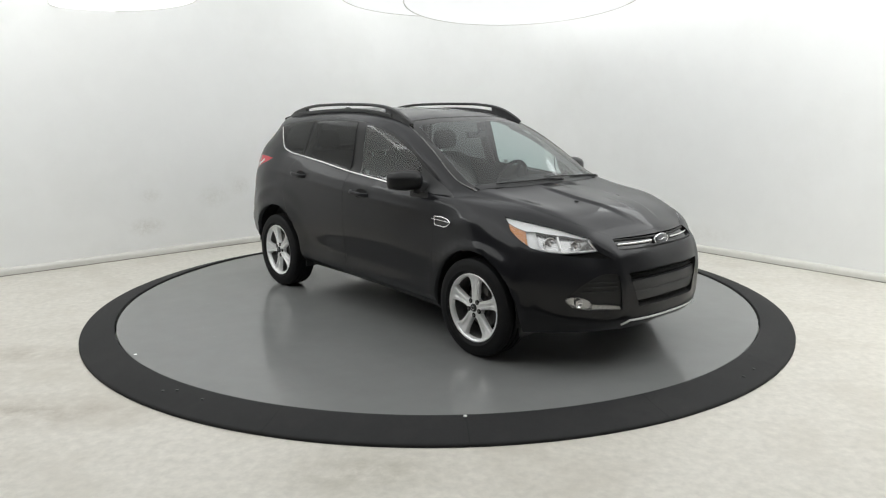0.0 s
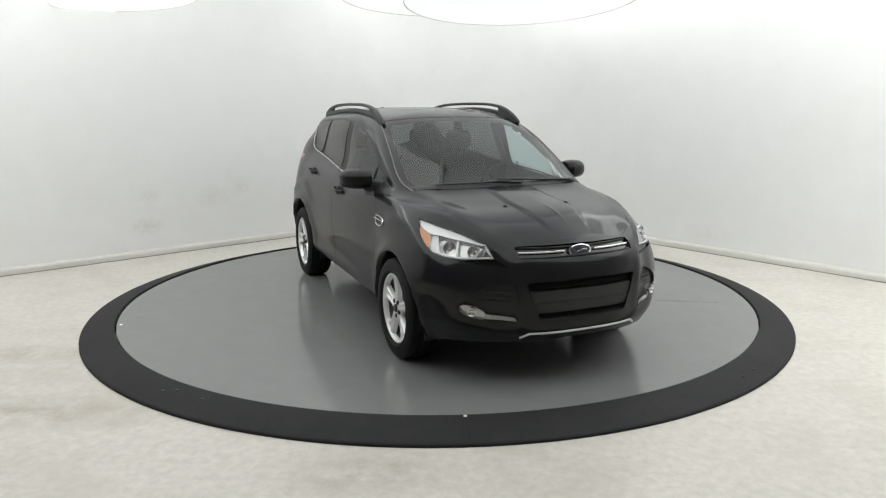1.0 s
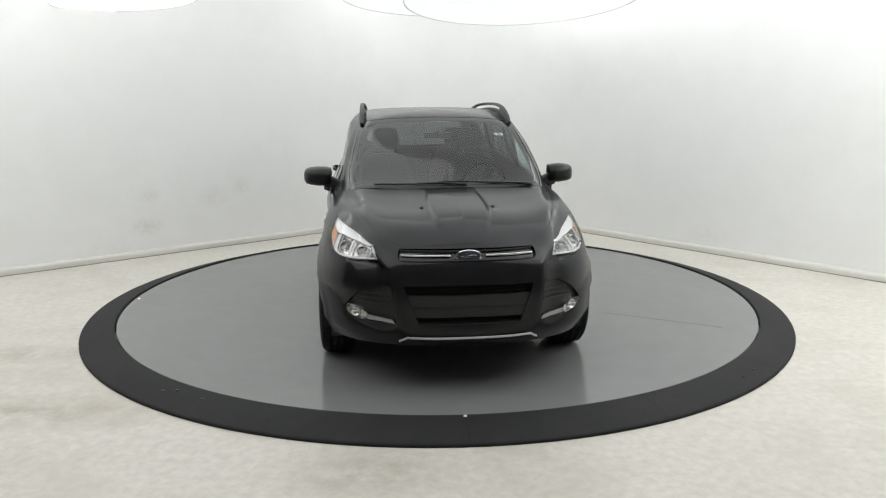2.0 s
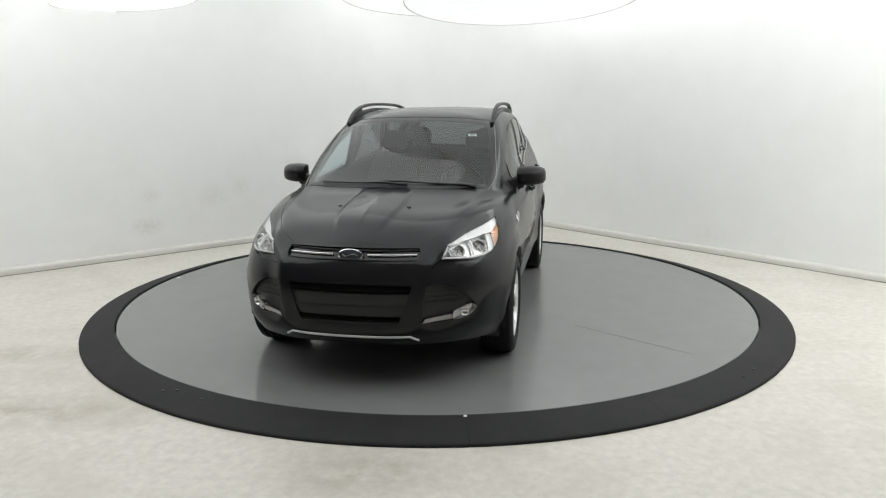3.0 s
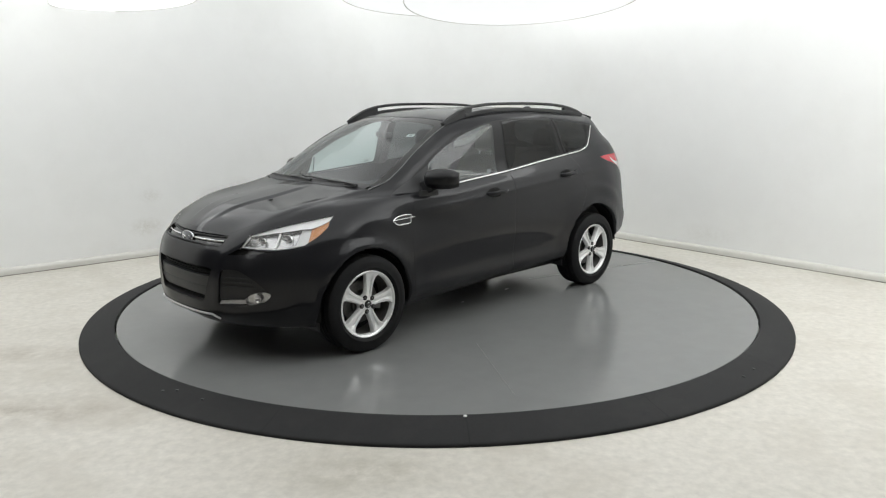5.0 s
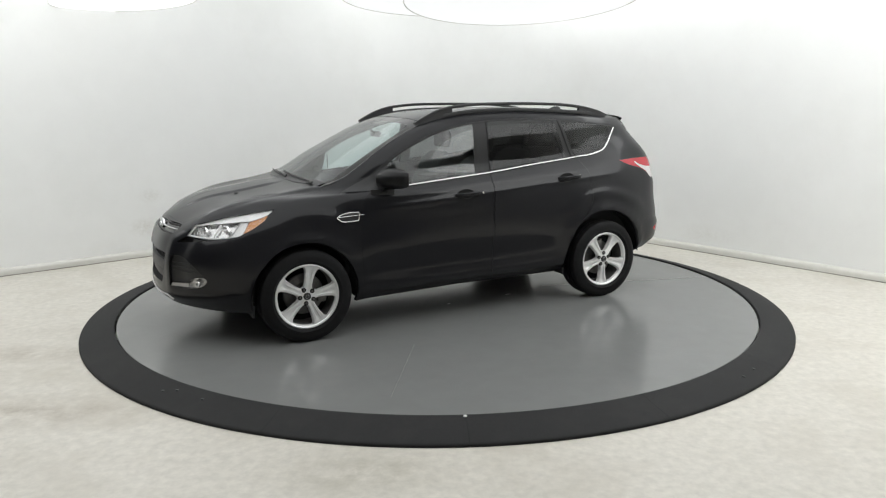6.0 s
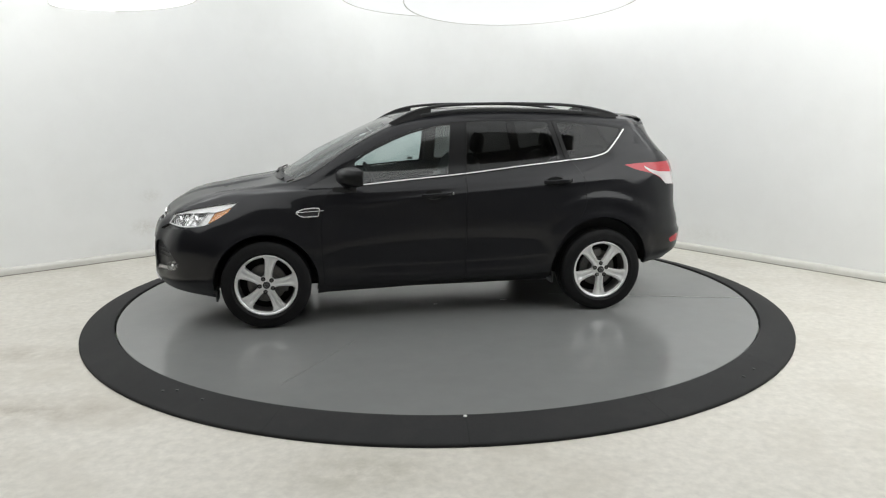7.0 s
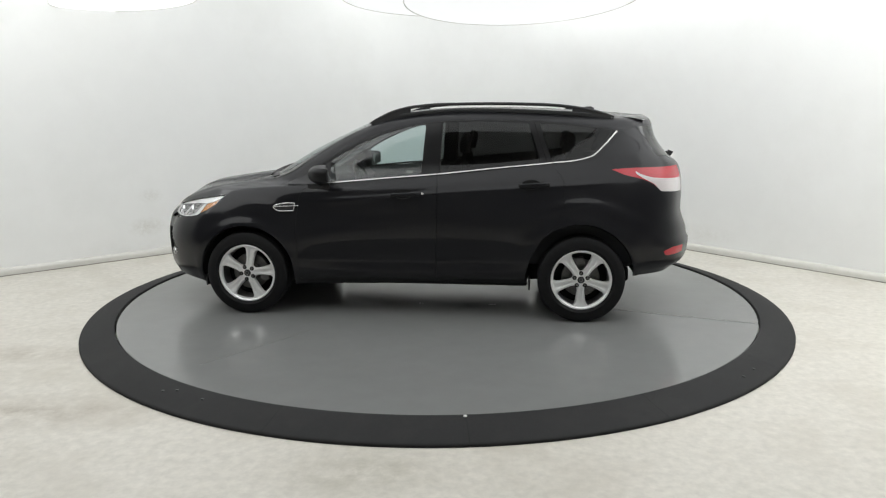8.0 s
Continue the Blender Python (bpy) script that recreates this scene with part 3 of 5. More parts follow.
SIDE, FRONT, TOP = (0, 2), (1, 2), (0, 1)
BELT = [(0.66, 1.075), (0.2, 1.115), (-0.22, 1.148), (-0.66, 1.192), (-1.10, 1.234), (-1.33, 1.262), (-1.42, 1.292), (-1.48, 1.345), (-1.60, 1.475)]
OUTLINES = {
    # number: (outline, axes, where)
    1: (circle2(*ARCHES[0]), SIDE, lambda c: c.y > 0.5),
    2: (circle2(*ARCHES[1]), SIDE, lambda c: c.y > 0.5),
    20: (smooth_poly([(0.905, 0.295, .02), (0.925, 0.75, .1), (0.885, 1.0, .04), (0.80, 1.07, 0), (0.66, 1.072, 0), (-0.215, 1.138, 0), (-0.205, 0.30, .02)]), SIDE, lambda c: c.y > 0.5),
    21: (smooth_poly([(-0.211, 0.30, .02), (-0.221, 1.138, 0), (-1.115, 1.228, 0), (-1.205, 1.10, .06), (-1.205, 0.84, .10), (-1.03, 0.66, .12), (-0.93, 0.45, .08), (-0.90, 0.305, .02)]), SIDE, lambda c: c.y > 0.5),
    10: (smooth_poly([(0.93, 1.078, .02), (0.66, 1.078, 0), (0.2, 1.118, 0), (-0.22, 1.151, 0), (-0.66, 1.195, 0), (-1.10, 1.237, .1), (-1.37, 1.268, .08), (-1.47, 1.335, .05), (-1.61, 1.486, .012),
                      (-1.28, 1.528, .1), (-0.94, 1.555, .1), (-0.5, 1.566, .1), (-0.1, 1.545, .2), (0.25, 1.468, .2), (0.535, 1.345, .2)]), SIDE, lambda c: c.y > 0.5),
    11: (smooth_poly([(0.70, 1.083, .03), (0.2, 1.126, 0), (-0.085, 1.148, .015), (-0.118, 1.525, .02), (-0.02, 1.52, .1), (0.25, 1.448, .2), (0.53, 1.322, .2), (0.65, 1.24, .03)]), SIDE, lambda c: c.y > 0.5),
    12: (smooth_poly([(-0.235, 1.162, .015), (-0.66, 1.205, 0), (-1.02, 1.238, .02), (-0.925, 1.538, .03), (-0.5, 1.552, .1), (-0.25, 1.545, .02)]), SIDE, lambda c: c.y > 0.5),
    13: (smooth_poly([(-1.105, 1.248, .02), (-1.36, 1.278, .06), (-1.46, 1.345, .05), (-1.575, 1.478, .015), (-1.28, 1.516, .1), (-1.00, 1.538, .02)]), SIDE, lambda c: c.y > 0.5),
    14: (smooth_poly([(1.06, 1.047, .02), (0.66, 1.074, 0), (0.64, 1.245, .02), (0.79, 1.165, .05)]), SIDE, lambda c: c.y > 0.5),
    30: (smooth_poly([(2.088, .786, .01), (1.95, .779, .03), (1.86, .785, .04), (1.775, .804, .04), (1.66, .868, .04), (1.525, .968, .01), (1.65, .951, .1), (1.80, .924, .1), (1.93, .894, .05), (2.03, .866, .015)]), SIDE, lambda c: c.y > 0.42 and c.x > 1.3),
    31: (smooth_poly([(-1.555, 1.190, .01), (-1.66, 1.147, .04), (-1.78, 1.122, .04), (-1.87, 1.085, .03), (-1.93, 1.03, .02), (-2.2, 1.03, 0), (-2.2, 1.205, 0), (-1.95, 1.205, .03), (-1.70, 1.202, .1)]), SIDE, lambda c: c.y > 0.50 and c.x < -1.4),
    32: (smooth_poly([(-1.965, .565, .02), (-2.05, .595, .02), (-2.14, .595, .0), (-2.14, .54, .0), (-1.99, .53, .02)]), SIDE, lambda c: c.y > 0.55 and c.x < -1.8),
    40: (smooth_poly([(-0.1, 1.128), (.35, 1.12, .1), (.56, 1.105, .05), (.695, 1.085, .04), (.703, 1.20, .1), (.675, 1.32, .1), (.638, 1.46, .05), (.598, 1.552, .04), (.35, 1.578, .1), (-0.1, 1.585)]), FRONT, lambda c: c.x > 0.25 and c.z > 1.05),
    41: (smooth_poly([(-0.1, 1.150), (.35, 1.143, .1), (.54, 1.13, .05), (.66, 1.122, .05), (.662, 1.20, .1), (.638, 1.32, .1), (.604, 1.44, .05), (.565, 1.522, .04), (.35, 1.545, .1), (-0.1, 1.555)]), FRONT, lambda c: c.x > 0.25 and c.z > 1.05),
    50: (smooth_poly([(2.150, -.1), (2.147, .08), (2.125, .22), (2.088, .385, .02), (1.98, .52, .1), (1.78, .60, .1), (1.5, .672, .1), (1.3, .712, .06), (1.15, .725, .02), (1.16, .655, .03), (1.215, .55, .05), (1.262, .35, .1), (1.272, -.1)]), TOP, lambda c: c.z > 0.80 and c.x > 1.0),
    60: (smooth_poly([(-.1, .785), (.40, .79, .02), (.415, .815, .02), (.40, .853, .01), (-.1, .862)]), FRONT, lambda c: c.x > 1.9),
    61: (smooth_poly([(-.1, .425), (.302, .43, .02), (.385, .655, .015), (-.1, .665)]), FRONT, lambda c: c.x > 1.9),
    62: (smooth_poly([(.43, .425, .01), (.61, .428, .02), (.737, .492, .02), (.66, .595, .06), (.55, .655, .06), (.455, .655, .03)]), FRONT, lambda c: c.x > 1.8),
    63: (smooth_poly([(.436, .424, .006), (.60, .434, 0), (.60, .466, 0), (.449, .450, .006)]), FRONT, lambda c: c.x > 1.8),
    33: (smooth_poly([(1.525, .968, 0), (1.65, .951, .1), (1.80, .924, .1), (1.93, .894, .05), (2.03, .866, 0), (2.02, .858, 0), (1.917, .874, .02), (1.845, .880, .02), (1.749, .893, .01), (1.70, .893, .01), (1.628, .913, .02), (1.572, .934, 0)]), SIDE, lambda c: c.y > 0.42 and c.x > 1.3),
    34: (smooth_poly([(1.70, .892, 0), (1.628, .912, .02), (1.572, .933, 0), (1.60, .90, 0), (1.68, .85, .02), (1.757, .812, 0)]), SIDE, lambda c: c.y > 0.42 and c.x > 1.3),
    36: (smooth_poly([(1.752, .892, 0), (1.701, .892, 0), (1.757, .812, 0), (1.78, .800, 0), (1.865, .784, 0), (1.825, .811, 0)]), SIDE, lambda c: c.y > 0.42 and c.x > 1.3),
    35: (smooth_poly([(-1.735, 1.178, 0), (-1.784, 1.150, .02), (-1.866, 1.127, .03), (-2.2, 1.105, 0), (-2.2, 1.0, 0), (-1.932, 1.026, .01), (-1.878, 1.083, .02), (-1.785, 1.128, .03), (-1.738, 1.160, .01)]), SIDE, lambda c: c.y > 0.50 and c.x < -1.4),
    43: (smooth_poly([(-1.752, 1.506, 0), (-1.84, 1.40, .05), (-1.875, 1.315, .02), (-1.90, 1.285, .01), (-2.2, 1.285, 0), (-2.2, 1.52, 0)]), SIDE, lambda c: c.y > 0.36 and c.x < -1.6),
    64: (smooth_poly([(.600, .436, .008), (.63, .430, .02), (.70, .449, .02), (.732, .490, .02), (.712, .516, .02), (.637, .505, .03), (.597, .468, .01)]), FRONT, lambda c: c.x > 1.8),
    65: (smooth_poly([(.47, .742, .02), (.52, .782, .005), (.70, .772, .02), (.735, .776, .0), (.66, .757, .05)]), FRONT, lambda c: c.x > 1.8),
    42: (smooth_poly([(-0.1, 1.22), (.46, 1.245, .05), (.565, 1.32, .05), (.495, 1.505, .04), (-0.1, 1.515)]), FRONT, lambda c: c.x < -1.7 and c.z > 1.1),
}


SMOOTH = {}


def smooth_normals(ob, skip_rim=False):
    """Shade a cut panel with the uncut shell's own normals."""
    me = ob.data
    tree, faces, normals, cos = SMOOTH["tree"], SMOOTH["faces"], SMOOTH["normals"], SMOOTH["cos"]
    rim_verts = set()
    if skip_rim:
        count = {}
        for p in me.polygons:
            for k in p.edge_keys:
                count[k] = count.get(k, 0) + 1
        rim_verts = set(v for k, n in count.items() if n == 1 for v in k)
    out = []
    for v in me.vertices:
        s_ = -1 if v.co.y < 0 else 1
        hit, no, idx, dist = tree.find_nearest(Vector((v.co.x, abs(v.co.y), v.co.z)))
        if v.index in rim_verts and skip_rim and abs(v.co.y) > 2e-3 or dist > 0.012:
            out.append(tuple(v.normal))
            continue
        f = faces[idx]
        w = [1.0 / (max((cos[k] - hit).length, 1e-5) ** 2) for k in f]
        n = Vector((0, 0, 0))
        for k, ww in zip(f, w):
            n += normals[k] * ww
        if abs(v.co.y) < 1e-3:
            n.y = 0
        n.normalize()
        out.append((n.x, n.y * s_, n.z))
    me.normals_split_custom_set_from_vertices(out)


def build_shell():
    """The half shell with every outline cut in; returns {number: bmesh of the left half}."""
    g = shell_grid()
    bm = bmesh.new()
    layer = bm.faces.layers.int.new("zone")
    nr, nc = g.shape[:2]
    vs = [[bm.verts.new(g[i, j]) for j in range(nc)] for i in range(nr)]
    for i in range(nr - 1):
        for j in range(nc - 1):
            bm.faces.new((vs[i][j], vs[i][j + 1], vs[i + 1][j + 1], vs[i + 1][j]))
    bmesh.ops.remove_doubles(bm, verts=bm.verts, dist=2e-4)
    bmesh.ops.dissolve_degenerate(bm, dist=1e-5, edges=bm.edges)
    from mathutils.bvhtree import BVHTree as Tree
    bm.normal_update()
    bm.verts.index_update()
    bm.faces.index_update()
    SMOOTH["tree"] = Tree.FromBMesh(bm)
    SMOOTH["faces"] = [[v.index for v in f.verts] for f in bm.faces]
    SMOOTH["normals"] = [v.normal.copy() for v in bm.verts]
    SMOOTH["cos"] = [v.co.copy() for v in bm.verts]
    for number, (poly, axes, keep) in OUTLINES.items():
        imprint(bm, layer, poly, axes, keep, number)
    return bm, layer


def zone_copy(bm, layer, numbers):
    """A copy of the faces of some zones."""
    out = bm.copy()
    lay = out.faces.layers.int["zone"]
    bmesh.ops.delete(out, geom=[f for f in out.faces if f[lay] not in numbers], context="FACES")
    return out


def mirrored(bm, weld=False):
    """The right-hand twin; with weld both halves as one."""
    m = bm.copy()
    for v in m.verts:
        v.co.y = -v.co.y
    bmesh.ops.reverse_faces(m, faces=m.faces)
    if weld:
        join_bm(bm, m)
        bmesh.ops.remove_doubles(bm, verts=[v for v in bm.verts if abs(v.co.y) < 1e-4], dist=3e-4)
        return bm
    return m


def groove(bm, width=0.004, depth=0.007, keep=None):
    """Round the panel's rim inwards, so that shut lines are real gaps."""
    bm.normal_update()
    bmesh.ops.inset_region(bm, faces=bm.faces[:], thickness=width, use_boundary=True, use_even_offset=True)
    bm.normal_update()
    for v in bm.verts:
        if v.is_boundary and (keep is None or keep(v.co)):
            v.co -= v.normal * depth
    return bm


def pushed(bm, d):
    bm.normal_update()
    no = [v.normal.copy() for v in bm.verts]
    for v, n in zip(bm.verts, no):
        v.co += n * d
    return bm


def thick(bm, d):
    """Give a skin thickness inwards."""
    bm.normal_update()
    bmesh.ops.solidify(bm, geom=bm.faces[:], thickness=d)
    return bm


def both(name, bm, material, parent, label="", keep_normals=True):
    """A part and its mirror twin."""
    r = mirrored(bm)
    a = part(name, bm, material, parent, label, recalc=not keep_normals)
    b = part(name, r, material, parent, label, recalc=not keep_normals)
    return a, b


car = thing("car", "black compact sport utility car parked on the turntable", "car")
shell, zone = build_shell()
shell.normal_update()
off_center = lambda c: abs(c.y) > 1e-3


def recess(bm, d, along=None):
    """Sink a zone by d and wall its rim back up to the shell."""
    bm.normal_update()
    no = {v: (Vector(along) if along else v.normal.copy()) for v in bm.verts}
    rim = [e for e in bm.edges if e.is_boundary and not all(abs(v.co.y) < 1e-3 for v in e.verts)]
    rim_verts = set(v for e in rim for v in e.verts)
    home = {v: (v.co.copy(), no[v]) for v in rim_verts}
    for v in bm.verts:
        v.co -= no[v] * d
    geom = bmesh.ops.extrude_edge_only(bm, edges=rim)["geom"]
    new_verts = [g for g in geom if isinstance(g, bmesh.types.BMVert)]
    for v in new_verts:
        old = min(home.items(), key=lambda kv: (kv[1][0] - kv[1][1] * d - v.co).length_squared)
        v.co = old[1][0] - old[1][1] * 0.001
    return bm


from mathutils.bvhtree import BVHTree
skin = BVHTree.FromBMesh(shell)


def on_side(x, z, out=0.0):
    """The point of the shell's left side at x, z, raised by out along the surface normal."""
    hit, no, _, _ = skin.ray_cast(Vector((x, 2.0, z)), Vector((0, -1, 0)))
    no = no if no.y > 0 else -no
    return hit + no * out, no


def on_front(y, z, out=0.0):
    hit, no, _, _ = skin.ray_cast(Vector((4.0, max(abs(y), 1e-3), z)), Vector((-1, 0, 0)))
    no = no if no.x > 0 else -no
    if y < 0:
        hit.y, no.y = -hit.y, -no.y
    return hit + no * out, no


def on_top(x, y, out=0.0):
    hit, no, _, _ = skin.ray_cast(Vector((x, max(abs(y), 1e-3), 4.0)), Vector((0, 0, -1)))
    no = no if no.z > 0 else -no
    if y < 0:
        hit.y, no.y = -hit.y, -no.y
    return hit + no * out, no


body_bm = zone_copy(shell, zone, (0,))
# rolled lips of the arches and of the lower edge
rim = [e for e in body_bm.edges if e.is_boundary and all(v.co.y > 0.5 for v in e.verts) and any(all(abs(math.hypot(v.co.x - ax, v.co.z - az) - ar) < 0.006 for v in e.verts) for ax, az, ar in ARCHES)]
ex = bmesh.ops.extrude_edge_only(body_bm, edges=rim)
for v in [g for g in ex["geom"] if isinstance(g, bmesh.types.BMVert)]:
    v.co.y -= 0.05
low = [e for e in body_bm.edges if e.is_boundary and all(v.co.z < 0.42 for v in e.verts) and not any(math.hypot(v.co.x - ax, v.co.z - az) < ar + 0.03 for v in e.verts for ax, az, ar in ARCHES) and not all(abs(v.co.y) < 1e-3 for v in e.verts) and not any(abs(v.co.x) < 0.95 and v.co.z > 0.29 for v in e.verts)]
ex = bmesh.ops.extrude_edge_only(body_bm, edges=low)
for v in [g for g in ex["geom"] if isinstance(g, bmesh.types.BMVert)]:
    v.co.x *= 0.965
    v.co.y *= 0.94
    v.co.z += 0.012
mirrored(body_bm, weld=True)
body = part("body", body_bm, PAINT, car, "black painted body shell", recalc=False)
hood_bm = groove(zone_copy(shell, zone, (50,)), 0.003, 0.004, keep=off_center)
hood = part("hood", mirrored(hood_bm, weld=True), PAINT, car, "black creased hood", recalc=False)
front_doors = both("front_door", groove(zone_copy(shell, zone, (20,)), 0.003, 0.005), PAINT, car)
rear_doors = both("rear_door", groove(zone_copy(shell, zone, (21,)), 0.003, 0.005), PAINT, car)
both("sail_panel", pushed(zone_copy(shell, zone, (14,)), -0.001), BLACK, car, "matt black sail panel")
trims = list(both("window_surround", pushed(zone_copy(shell, zone, (10,)), -0.002), SATINBLACK, car, "satin black pillar trim"))
panes = [both("window_pane", pushed(zone_copy(shell, zone, (n,)), -0.002), m, car, lab) for n, m, lab in ((11, GLASS, "clear front door glass"), (12, TINT, "dark privacy glass"), (13, TINT, "dark privacy glass"))]
smooth_normals(body)
for ob in (hood, *front_doors, *rear_doors):
    smooth_normals(ob, True)
for ob in trims + [o for pair in panes for o in pair]:
    smooth_normals(ob)
border = part("windshield_border", mirrored(pushed(zone_copy(shell, zone, (40,)), -0.002), True), GLOSSBLACK, car, "black windshield border", recalc=False)
screen = part("windshield", mirrored(pushed(zone_copy(shell, zone, (41,)), -0.002), True), GLASS, car, "clear raked windshield", recalc=False)
back_light = part("rear_window", mirrored(pushed(zone_copy(shell, zone, (42,)), -0.002), True), TINT, car, "dark rear window", recalc=False)
for ob in (border, screen, back_light):
    smooth_normals(ob)
part("upper_grille", mirrored(recess(zone_copy(shell, zone, (60,)), 0.028, (1, 0, 0)), True), GLOSSBLACK, car, recalc=False)
grille = part("lower_grille", mirrored(recess(zone_copy(shell, zone, (61,)), 0.045, (1, 0, 0)), True), VOID, car, recalc=False)
both("fog_pocket", recess(zone_copy(shell, zone, (62,)), 0.022), BLACK, car)
both("running_light", pushed(zone_copy(shell, zone, (63,)), -0.006), CLEAR_STRIP, car, "narrow clear running light")
fogs = both("fog_light", recess(zone_copy(shell, zone, (64,)), 0.022), REFLECTOR, car, "small round fog light under clear lens")
for lens, fog in zip(both("lens", pushed(zone_copy(shell, zone, (64,)), 0.001), LENS, car), fogs):
    lens.parent = fog
both("headlight_underline", recess(zone_copy(shell, zone, (65,)), 0.014), GLOSSBLACK, car)
lamps = both("headlight", recess(zone_copy(shell, zone, (30,)), 0.030), REFLECTOR, car, "chrome headlight with amber corner")
for name, n, m, d in (("upper_reflector", 33, WHITE_REFLECTOR, -0.012), ("amber_reflector", 34, AMBER, -0.008), ("side_reflector", 36, WHITE_REFLECTOR, -0.016)):
    for ob, lamp in zip(both(name, pushed(zone_copy(shell, zone, (n,)), d), m, car), lamps):
        ob.parent = lamp
for ob, lamp in zip(both("lens", pushed(zone_copy(shell, zone, (30, 33, 34, 36)), 0.0005), LENS, car), lamps):
    ob.parent = lamp
tails = both("tail_light", pushed(zone_copy(shell, zone, (31,)), 0.001), RED, car, "red wraparound tail light")
for ob, lamp in zip(both("clear_section", pushed(zone_copy(shell, zone, (35,)), 0.0015), WHITE_LENS, car), tails):
    ob.parent = lamp
both("spoiler_fin", pushed(zone_copy(shell, zone, (43,)), 0.002), GLOSSBLACK, car, "gloss black fin beside the rear window")
both("rear_reflector", pushed(zone_copy(shell, zone, (32,)), 0.001), RED, car, "small red bumper reflector")


def mirror_pair(name, bm, material, parents, label=""):
    """A part on the left thing or part and its twin on the right one."""
    a, b = both(name, bm, material, car, label, keep_normals=False)
    a.parent, b.parent = parents
    return a, b


# ---- lamps: reflector bowls behind the lens ----
for x, z, r in ((1.985, 0.832, 0.034), (1.855, 0.842, 0.040)):
    p, no = on_side(x, z, -0.026)
    face = Vector((0.92, 0.38, -0.02)).normalized()
    bowl = lathe([(0.0, 0.0), (r * 0.45, 0.004), (r * 0.8, 0.014), (r, 0.028), (r + 0.003, 0.028), (r + 0.003, 0.012)], 28)
    bowl.transform(Matrix.Translation(p - face * 0.012) @ face.to_track_quat("Z", "Y").to_matrix().to_4x4())
    mirror_pair("reflector_bowl", bowl, CHROME, lamps)
    bulb = lathe([(0.0, 0.030), (0.006, 0.029), (0.009, 0.022), (0.009, 0.0)], 16)
    bulb.transform(Matrix.Translation(p - face * 0.012) @ face.to_track_quat("Z", "Y").to_matrix().to_4x4())
    mirror_pair("bulb", bulb, WHITE_LENS, lamps)
div = sweep([tuple(on_side(1.940 - 0.016 * k, 0.797 + 0.019 * k, -0.012)[0]) for k in range(5)], rounded(0.012, 0.014))
mirror_pair("divider", div, WHITE_REFLECTOR, lamps)
edge = sweep([tuple(on_side(x, z, -0.006)[0]) for x, z in ((2.028, .855), (2.055, .822), (2.076, .794), (2.02, .789), (1.95, .785), (1.87, .790), (1.80, .803))], rounded(0.010, 0.010))
mirror_pair("lamp_edge", edge, WHITE_REFLECTOR, lamps)
for k in range(5):
    x = 2.055 - 0.018 * k
    rib = sweep([tuple(on_side(x, 0.795 + 0.014 * j, -0.024)[0]) for j in range(5)], rounded(0.004, 0.006))
    mirror_pair("reflector_rib", rib, CHROME, lamps)
p, no = on_front(0.668, 0.472, -0.012)
bowl = lathe([(0.0, 0.0), (0.012, 0.002), (0.024, 0.012), (0.026, 0.012), (0.026, 0.0)], 24)
bowl.transform(Matrix.Translation(p) @ Vector((1, 0.3, 0)).to_track_quat("Z", "Y").to_matrix().to_4x4())
mirror_pair("reflector_bowl", bowl, CHROME, fogs)

# ---- grilles ----
for z0, z1 in ((0.822, 0.831),):
    path = [tuple(on_front(y, 0.826, -0.010)[0]) for y in np.linspace(0.105, 0.392, 9)]
    both("chrome_bar", sweep(path, rounded(0.011, 0.012)), CHROME, car, "bright chrome grille bar", keep_normals=False)
bm = bmesh.new()
for z, h in ((0.850, 0.012), (0.798, 0.012)):
    sweep([tuple(on_front(y, z, -0.012)[0]) for y in np.linspace(-0.395, 0.395, 25)], rounded(0.012, h), bm=bm)
part("grille_slat", bm, BLACK, car)
# lower grille: centre panel, thin slats above and below
plate = bmesh.new()
rows = []
for z, d in ((0.462, -0.034), (0.466, -0.016), (0.518, -0.008), (0.530, -0.013), (0.542, -0.008), (0.597, -0.016), (0.601, -0.034)):
    w = 0.312 + (z - 0.43) * 0.36
    rows.append([plate.verts.new(on_front(y, z, 0)[0] + Vector((d, 0, 0))) for y in np.linspace(-w, w, 29)])
for a, b in zip(rows, rows[1:]):
    for j in range(28):
        plate.faces.new((a[j], a[j + 1], b[j + 1], b[j]))
part("grille_panel", plate, BLACK, grille, "matt black grille centre panel")
for z in (0.436, 0.450, 0.615, 0.632):
    w = 0.300 + (z - 0.43) * 0.36
    part("grille_slat", sweep([tuple(on_front(y, z, 0)[0] + Vector((-0.034, 0, 0))) for y in np.linspace(-w, w, 21)], rounded(0.010, 0.004)), VOID, grille)
for side in (1, -1):
    for z in (0.54, 0.57, 0.60):
        path = [tuple(on_front(side * y, z, -0.013)[0]) for y in np.linspace(0.46, 0.655 - (z - 0.54) * 0.6, 8)]
        part("pocket_slat", sweep(path, rounded(0.008, 0.006)), BLACK, car)
# silver lip under the grille
path = [on_front(y, 0.348 - 0.028 * max(0.0, abs(y) - 0.365) / 0.045, 0.003)[0] for y in np.linspace(-0.41, 0.41, 37)]
part("front_lip", sweep([tuple(p) for p in path], rounded(0.010, 0.013)), SATIN, car, "satin silver lip under the front bumper")
